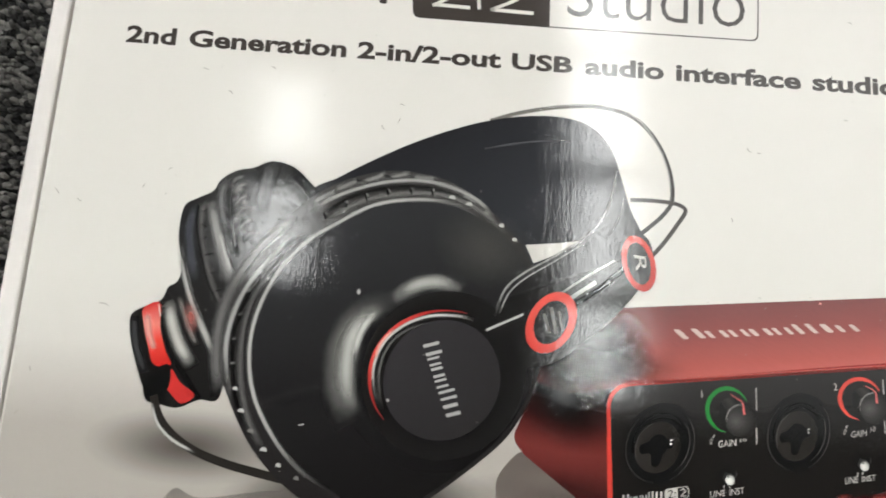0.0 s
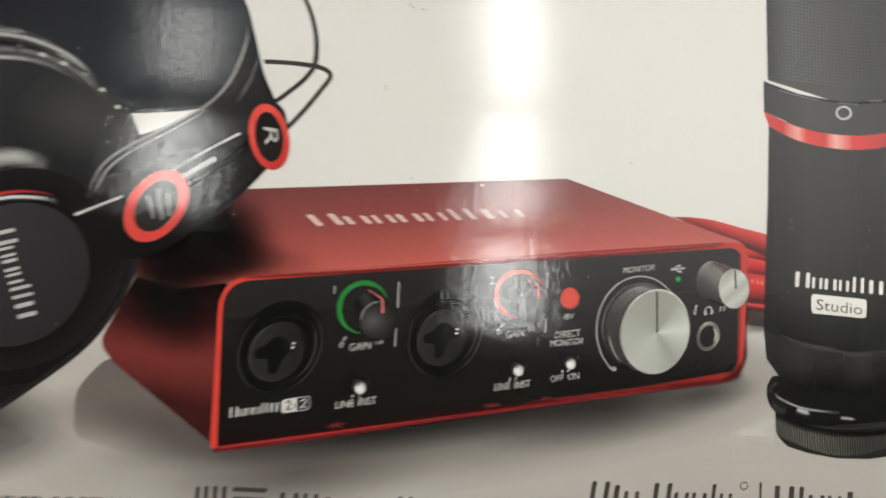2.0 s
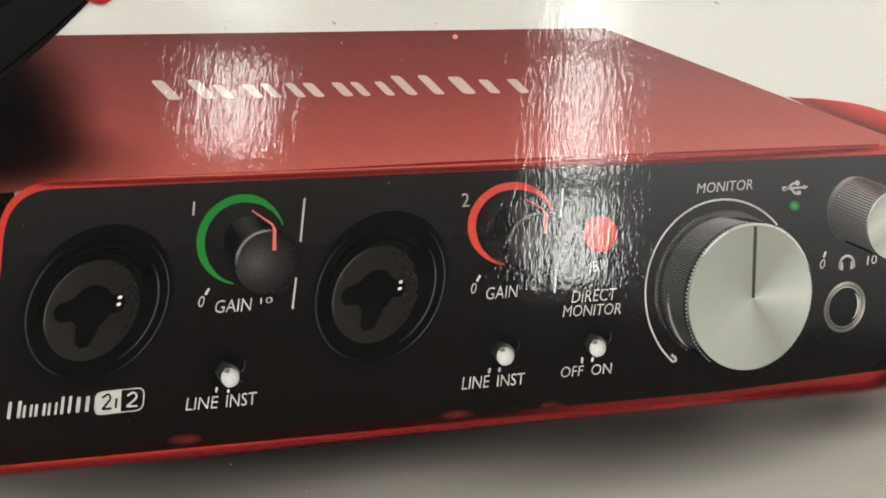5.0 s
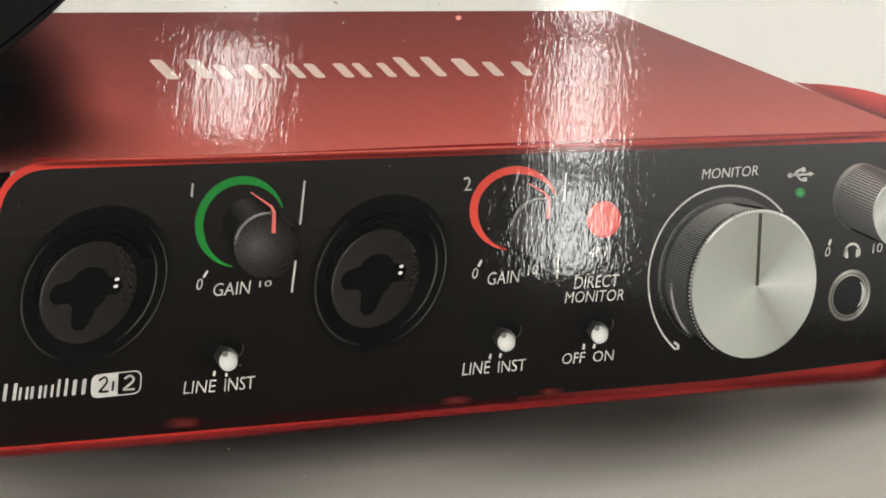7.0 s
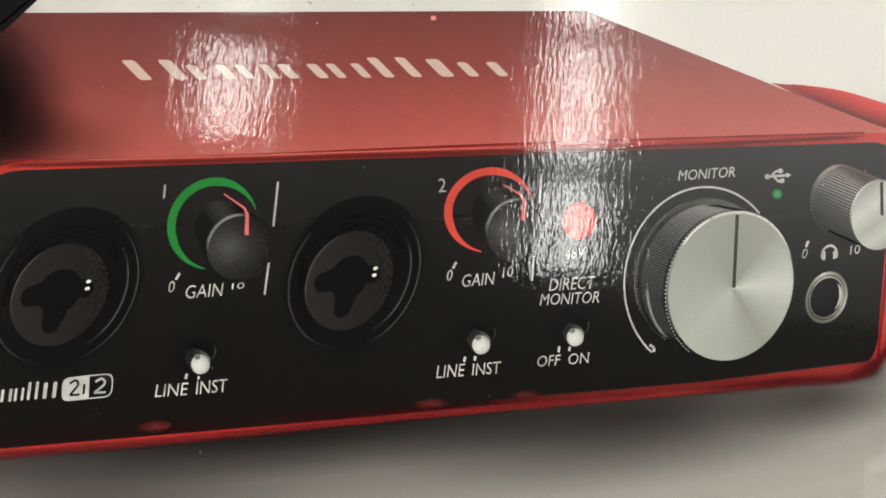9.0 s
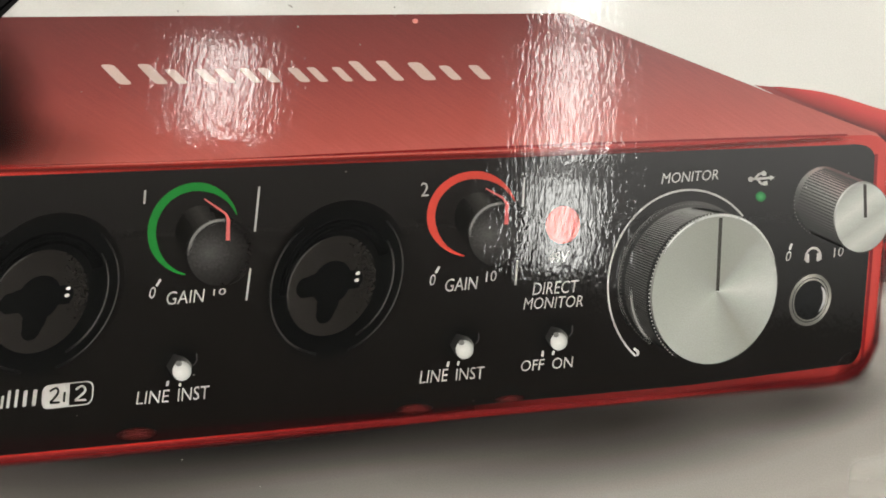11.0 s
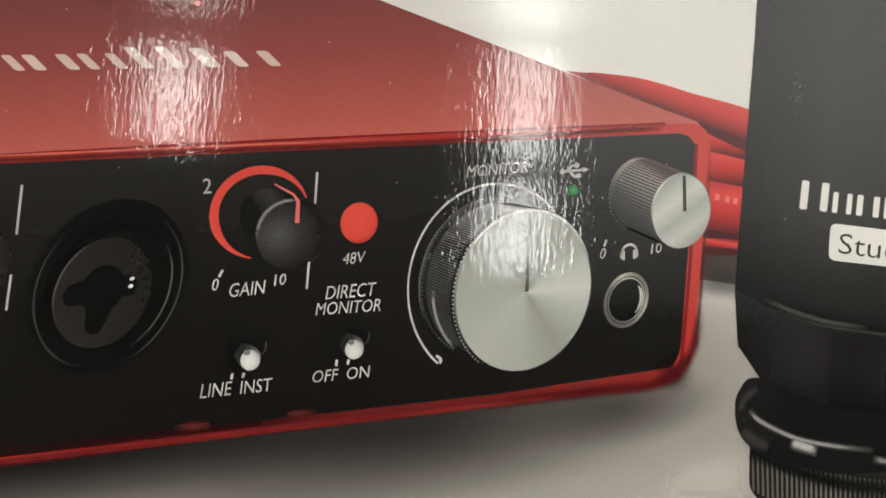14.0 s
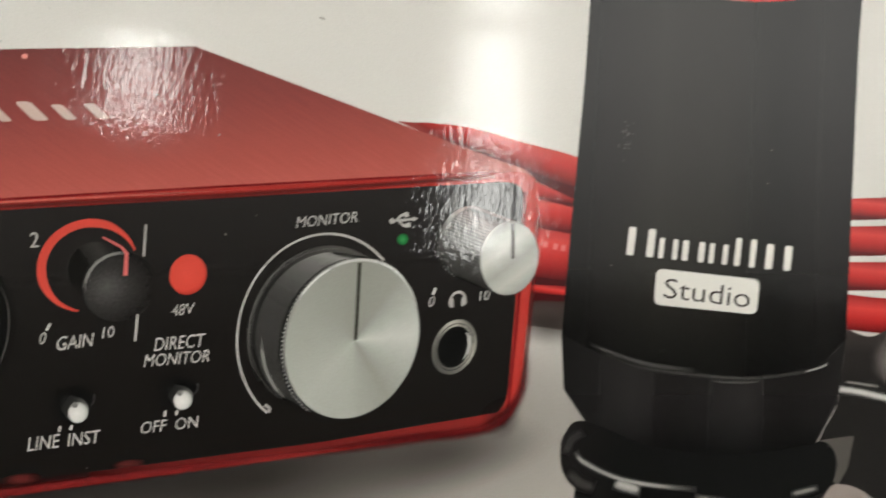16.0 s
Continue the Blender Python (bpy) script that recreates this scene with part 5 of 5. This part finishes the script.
side = put("side_ring", [oval([(164.41, -84.76), (172.33, -82.62), (165.14, -75.19)])], ink("lower_ring_ink", [(0, tone(220, 84, 74)), (1, tone(200, 66, 60))], (157.92, -77.85), (170.87, -93.00)), band, "red ring with small bars")
put("ring_face", [oval([(164.41, -84.76), (169.86, -83.32), (164.88, -77.92)])], black, side)
put("ring_bars", [stroke([(162.01, -82.25), (164.00, -88.17)], 0.9), stroke([(164.24, -80.12), (166.13, -88.38)], 1.0), stroke([(166.77, -81.21), (168.04, -87.19)], 0.7)], mid_grey, side, "small grey bars")

# ---- printed microphone ----
mic = tagged(new("printed_microphone"), "black studio microphone in the printed photograph")
mic.parent = box
put("grille", [[(330.0, 52.0 - 1), (374.5, 52.0 - 1), (374.2, -38.0), (352, -41.0), (330.8, -36.0)]], ink("grille_ink", [(0, tone(34, 34, 34)), (0.15, tone(72, 72, 70)), (0.4, tone(66, 65, 64)), (0.7, tone(46, 45, 46)), (1, tone(36, 35, 36))], (330, 0), (375, 0)), mic, "black wire grille")
put("grille_wire", [stroke([(331 + k * 1.05, 50), (331 + k * 1.05, -35.5)], 0.22) for k in range(41)] + [stroke([(330.6, 40 - k * 1.05), (352, 38.6 - k * 1.05), (374, 39.4 - k * 1.05)], 0.2) for k in range(72)], ink("grille_wire_ink", [(0, tone(40, 40, 39)), (0.2, tone(98, 97, 94)), (0.5, tone(72, 71, 70)), (1, tone(40, 39, 39))], (330, 0), (375, 0)), mic)
body = put("barrel", [[(330.9, -48), (374.3, -48), (373.6, -60)] + curve([(372.67, -105.66), (368.56, -109.98), (362.37, -111.50), (355.35, -112.38), (342.30, -112.00), (333.64, -109.74), (328.78, -107.54)]) + [(329.5, -90), (330.4, -70)]], ink("barrel_ink", [(0, tone(32, 31, 30)), (0.12, tone(41, 39, 38)), (0.3, tone(50, 48, 45)), (0.52, tone(45, 43, 40)), (0.72, tone(30, 29, 28)), (0.86, tone(38, 36, 35)), (1, tone(31, 29, 29))], (329, -80), (374, -80)), mic, "matt black barrel")
fade("barrel_shade", [(329.2, -98), (373.0, -96)] + [(372.67, -105.66), (368.56, -109.98), (362.37, -111.50), (355.35, -112.38), (342.30, -112.00), (333.64, -109.74), (328.78, -107.54)], (350, -113.5), (350.5, -96), mic, 0.75, (22, 21, 21))
put("collar", [stroke([(329.5, -36.5), (340, -39.6), (352, -40.8), (364, -39.8), (375.2, -36.8)], 0.3) , [(329.5, -36.5), (340, -39.4), (352, -40.6), (364, -39.6), (375.2, -36.8), (375.2, -45.5), (364, -49.5), (352, -50.6), (340, -49.4), (329.5, -45.4)]], ink("collar_ink", [(0, tone(40, 39, 39)), (0.3, tone(66, 64, 62)), (0.6, tone(54, 52, 51)), (1, tone(40, 38, 38))], (329, 0), (375, 0)), mic, "black collar")
put("collar_glint", [stroke([(334, -38.6), (340, -39.9), (346, -40.7)], 0.3), stroke([(352, -41.0), (358, -40.9)], 0.3)], mid_grey, mic)
put("red_collar", [[(329.4, -45.4)] + curve([(329.5, -45.4), (340, -49.3), (352, -50.6), (364, -49.4), (375.2, -45.5)]) + curve([(375.0, -49.4), (364, -53.6), (352, -54.8), (340, -53.4), (331.0, -49.8)])], ink("red_collar_ink", [(0, tone(196, 60, 56)), (0.12, tone(196, 50, 48)), (0.22, tone(226, 150, 140)), (0.28, tone(212, 62, 56)), (0.40, tone(206, 58, 54)), (0.47, tone(228, 158, 148)), (0.53, tone(220, 120, 112)), (0.58, tone(208, 58, 54)), (1, tone(170, 44, 44))], (329.5, 0), (375, 0)), mic, "red collar ring")
put("pattern_mark", [arc([(353.45, -43.94), (355.95, -43.76), (353.52, -41.80)], 0.72, 0, 360)], light_grey, mic, "pale heart-shaped pattern mark")
wordmark("barrel_wordmark", "Csxslltt", [(337.94, -95.24), (364.04, -96.07), (338.27, -90.98)], white, mic, "white bars of a brand mark", 0.2)
plate = put("barrel_badge", [rounded([(342.70, -96.96), (358.82, -97.61), (358.46, -102.92), (342.50, -102.37)], 1.1)], white, mic, "white rounded badge")
lettering("badge_word", "Studio", [(343.92, -101.27), (357.28, -101.97), (344.15, -98.30)], type_ink, plate, -0.004, "grey word on the badge")
put("waist", [curve([(328.78, -107.54), (333.64, -109.74), (342.30, -112.00), (355.35, -112.38), (362.37, -111.50), (368.56, -109.98), (372.67, -105.66)]) + [(371.57, -115.49), (368.01, -122.13), (355.78, -124.59), (342.82, -123.94), (333.49, -120.78), (329.52, -115.57)]], ink("waist_ink", [(0, tone(28, 27, 27)), (0.25, tone(44, 42, 42)), (0.4, tone(31, 29, 29)), (0.66, tone(44, 42, 42)), (0.78, tone(29, 27, 27)), (1, tone(34, 32, 32))], (329, 0), (372, 0)), mic, "black tapered waist")
fade("waist_shade", [(329.73, -116.38), (371.54, -114.22), (368.01, -122.13), (355.78, -124.59), (342.82, -123.94), (333.49, -120.78)], (350.58, -124.58), (350.29, -116.98), mic, 0.8, (16, 15, 15))
brush("waist_line", [(332.74, -108.63), (337.94, -110.33), (343.14, -111.37), (349.21, -111.71)], 0.9, (84, 82, 80), mic, 0.9)
brush("waist_line", [(337.11, -111.04), (343.17, -112.03), (355.36, -112.55), (362.38, -111.83), (369.46, -110.10)], 0.7, (70, 68, 66), mic, 0.9)
brush("waist_line", [(351.88, -113.23), (356.26, -113.17), (359.76, -112.81)], 0.6, (84, 82, 80), mic, 0.8)
brush("waist_line", [(365.92, -111.14), (368.57, -110.31), (369.98, -109.56)], 0.5, (170, 167, 163), mic, 0.9)
base_ring = put("knurled_foot", [rounded([(331.8, -128.0), (369.6, -128.0), (369.8, -136.0), (366.4, -139.6), (358, -141.0), (349, -141.2), (341, -140.2), (334.8, -138.6), (331.9, -135.4)], 1.2, 3)], ink("foot_ink", tone(40, 38, 37)), mic, "black knurled foot")
put("foot_ribs", [stroke([(332.2 + k * 0.72, -129.5 - 3.6 * math.sin(math.pi * (k + 1) / 53)), (332.6 + k * 0.71, -135.2 - 5.2 * math.sin(math.pi * (k + 2) / 54))], 0.26) for k in range(52)], ink("foot_rib_ink", [(0, tone(96, 93, 86)), (0.3, tone(124, 120, 110)), (0.6, tone(80, 77, 72)), (1, tone(60, 58, 55))], (332, 0), (370, 0)), base_ring)
brush("foot_shade", [(332, -130.2), (342, -133.4), (352, -134.4), (362, -133.4), (370, -130.2)], 3.4, (12, 12, 12), mic, 1.0, 0.02, 1.0)
put("foot_ring", [blob([(329.48, -124.71), (330.01, -121.92), (332.78, -119.99), (342.78, -123.12), (355.76, -123.85), (366.24, -122.04), (369.41, -121.23), (371.23, -122.65), (371.65, -125.14), (370.13, -128.36)] + [(364.0, -130.6), (352.0, -132.0)] + [(345.32, -132.75), (338.66, -131.89), (332.83, -130.20), (330.28, -128.00)], 6)], ink("foot_ring_ink", [(0, tone(36, 34, 34)), (0.2, tone(24, 23, 23)), (1, tone(20, 19, 19))], (329, 0), (374, 0)), mic, "glossy black foot ring")
brush("foot_glint", [(331.62, -124.44), (332.99, -125.93), (337.69, -127.85), (342.70, -128.72), (350.23, -129.13)], 1.0, (150, 147, 143), mic, 1.0)
brush("foot_glint", [(337.6, -128.6), (339.4, -129.1), (341.8, -129.6)], 2.2, (178, 175, 170), mic, 0.95, 0.3)
brush("foot_glint", [(349.8, -130.3), (352.2, -130.5), (354.8, -130.6)], 1.3, (136, 133, 128), mic, 0.9, 0.3)
brush("foot_glint", [(364.6, -129.3), (366.6, -128.7), (369.0, -128.1)], 1.2, (140, 137, 132), mic, 0.9, 0.3)
brush("foot_glint", [(330.58, -127.35), (332.45, -128.81), (334.79, -129.61)], 2.4, (70, 67, 65), mic, 0.8)
brush("foot_glint", [(330.16, -125.01), (330.89, -122.90), (332.82, -121.50)], 1.6, (70, 68, 67), mic, 0.8)

# ---- specks, lint and hairline scratches on the glossy film ----
rnd = random.Random(11)
lint = ink("lint_ink", tone(168, 162, 154))
for q in ([(45.94, -7.50), (47.90, -8.16)], [(55.27, -14.86), (56.70, -15.96)], [(111.90, -15.42), (113.43, -15.90)], [(106.55, -23.37), (107.42, -24.89)], [(111.67, -22.20), (112.47, -20.56)], [(32.01, -50.11), (32.38, -48.95)], [(4.33, -52.11), (5.71, -53.90)], [(11.64, -54.98), (13.24, -55.99)], [(23.97, -88.14), (26.90, -89.00)], [(221.52, -46.76), (221.87, -48.25)], [(227.05, -22.38), (228.53, -23.84)], [(259.83, -10.00), (260.96, -10.32)], [(230.40, -23.71), (231.52, -24.02)], [(39.60, -43.46), (40.61, -42.82)], [(68.22, -5.40), (69.80, -6.09)], [(290.35, -63.44), (291.11, -63.75)], [(229.97, -72.41), (230.64, -72.72)], [(5.87, -108.94), (6.45, -110.27)], [(3.62, -123.34), (4.78, -122.25)], [(262.49, 25.75), (264.02, 25.02)]):
    a, b = q
    put("lint_fibre", [stroke([a, ((a[0] + b[0]) / 2 + rnd.uniform(-0.3, 0.3), (a[1] + b[1]) / 2 + rnd.uniform(-0.3, 0.3)), b], 0.28)], lint, box)
smudge = []
for k in range(26):
    x, y, r = 337.0 + rnd.gauss(0, 0.5), -77.8 + rnd.gauss(0, 1.4), rnd.uniform(0.08, 0.18)
    smudge.append(oval([(x, y), (x + r, y), (x, y + r * rnd.uniform(0.8, 1.8))], 1, 7))
put("smudge_flecks", smudge, dark_grey, box, "pale smudge on the glossy film")
dust = []
for k in range(130):
    x, y, r = rnd.uniform(10, 380), rnd.uniform(-165, 12), rnd.uniform(0.05, 0.14)
    dust.append(oval([(x, y), (x + r, y), (x, y + r * rnd.uniform(0.6, 1.5))], 1, 7))
put("dust_specks", dust, ink("dust_ink", tone(150, 146, 140)), box, "pale dust specks")
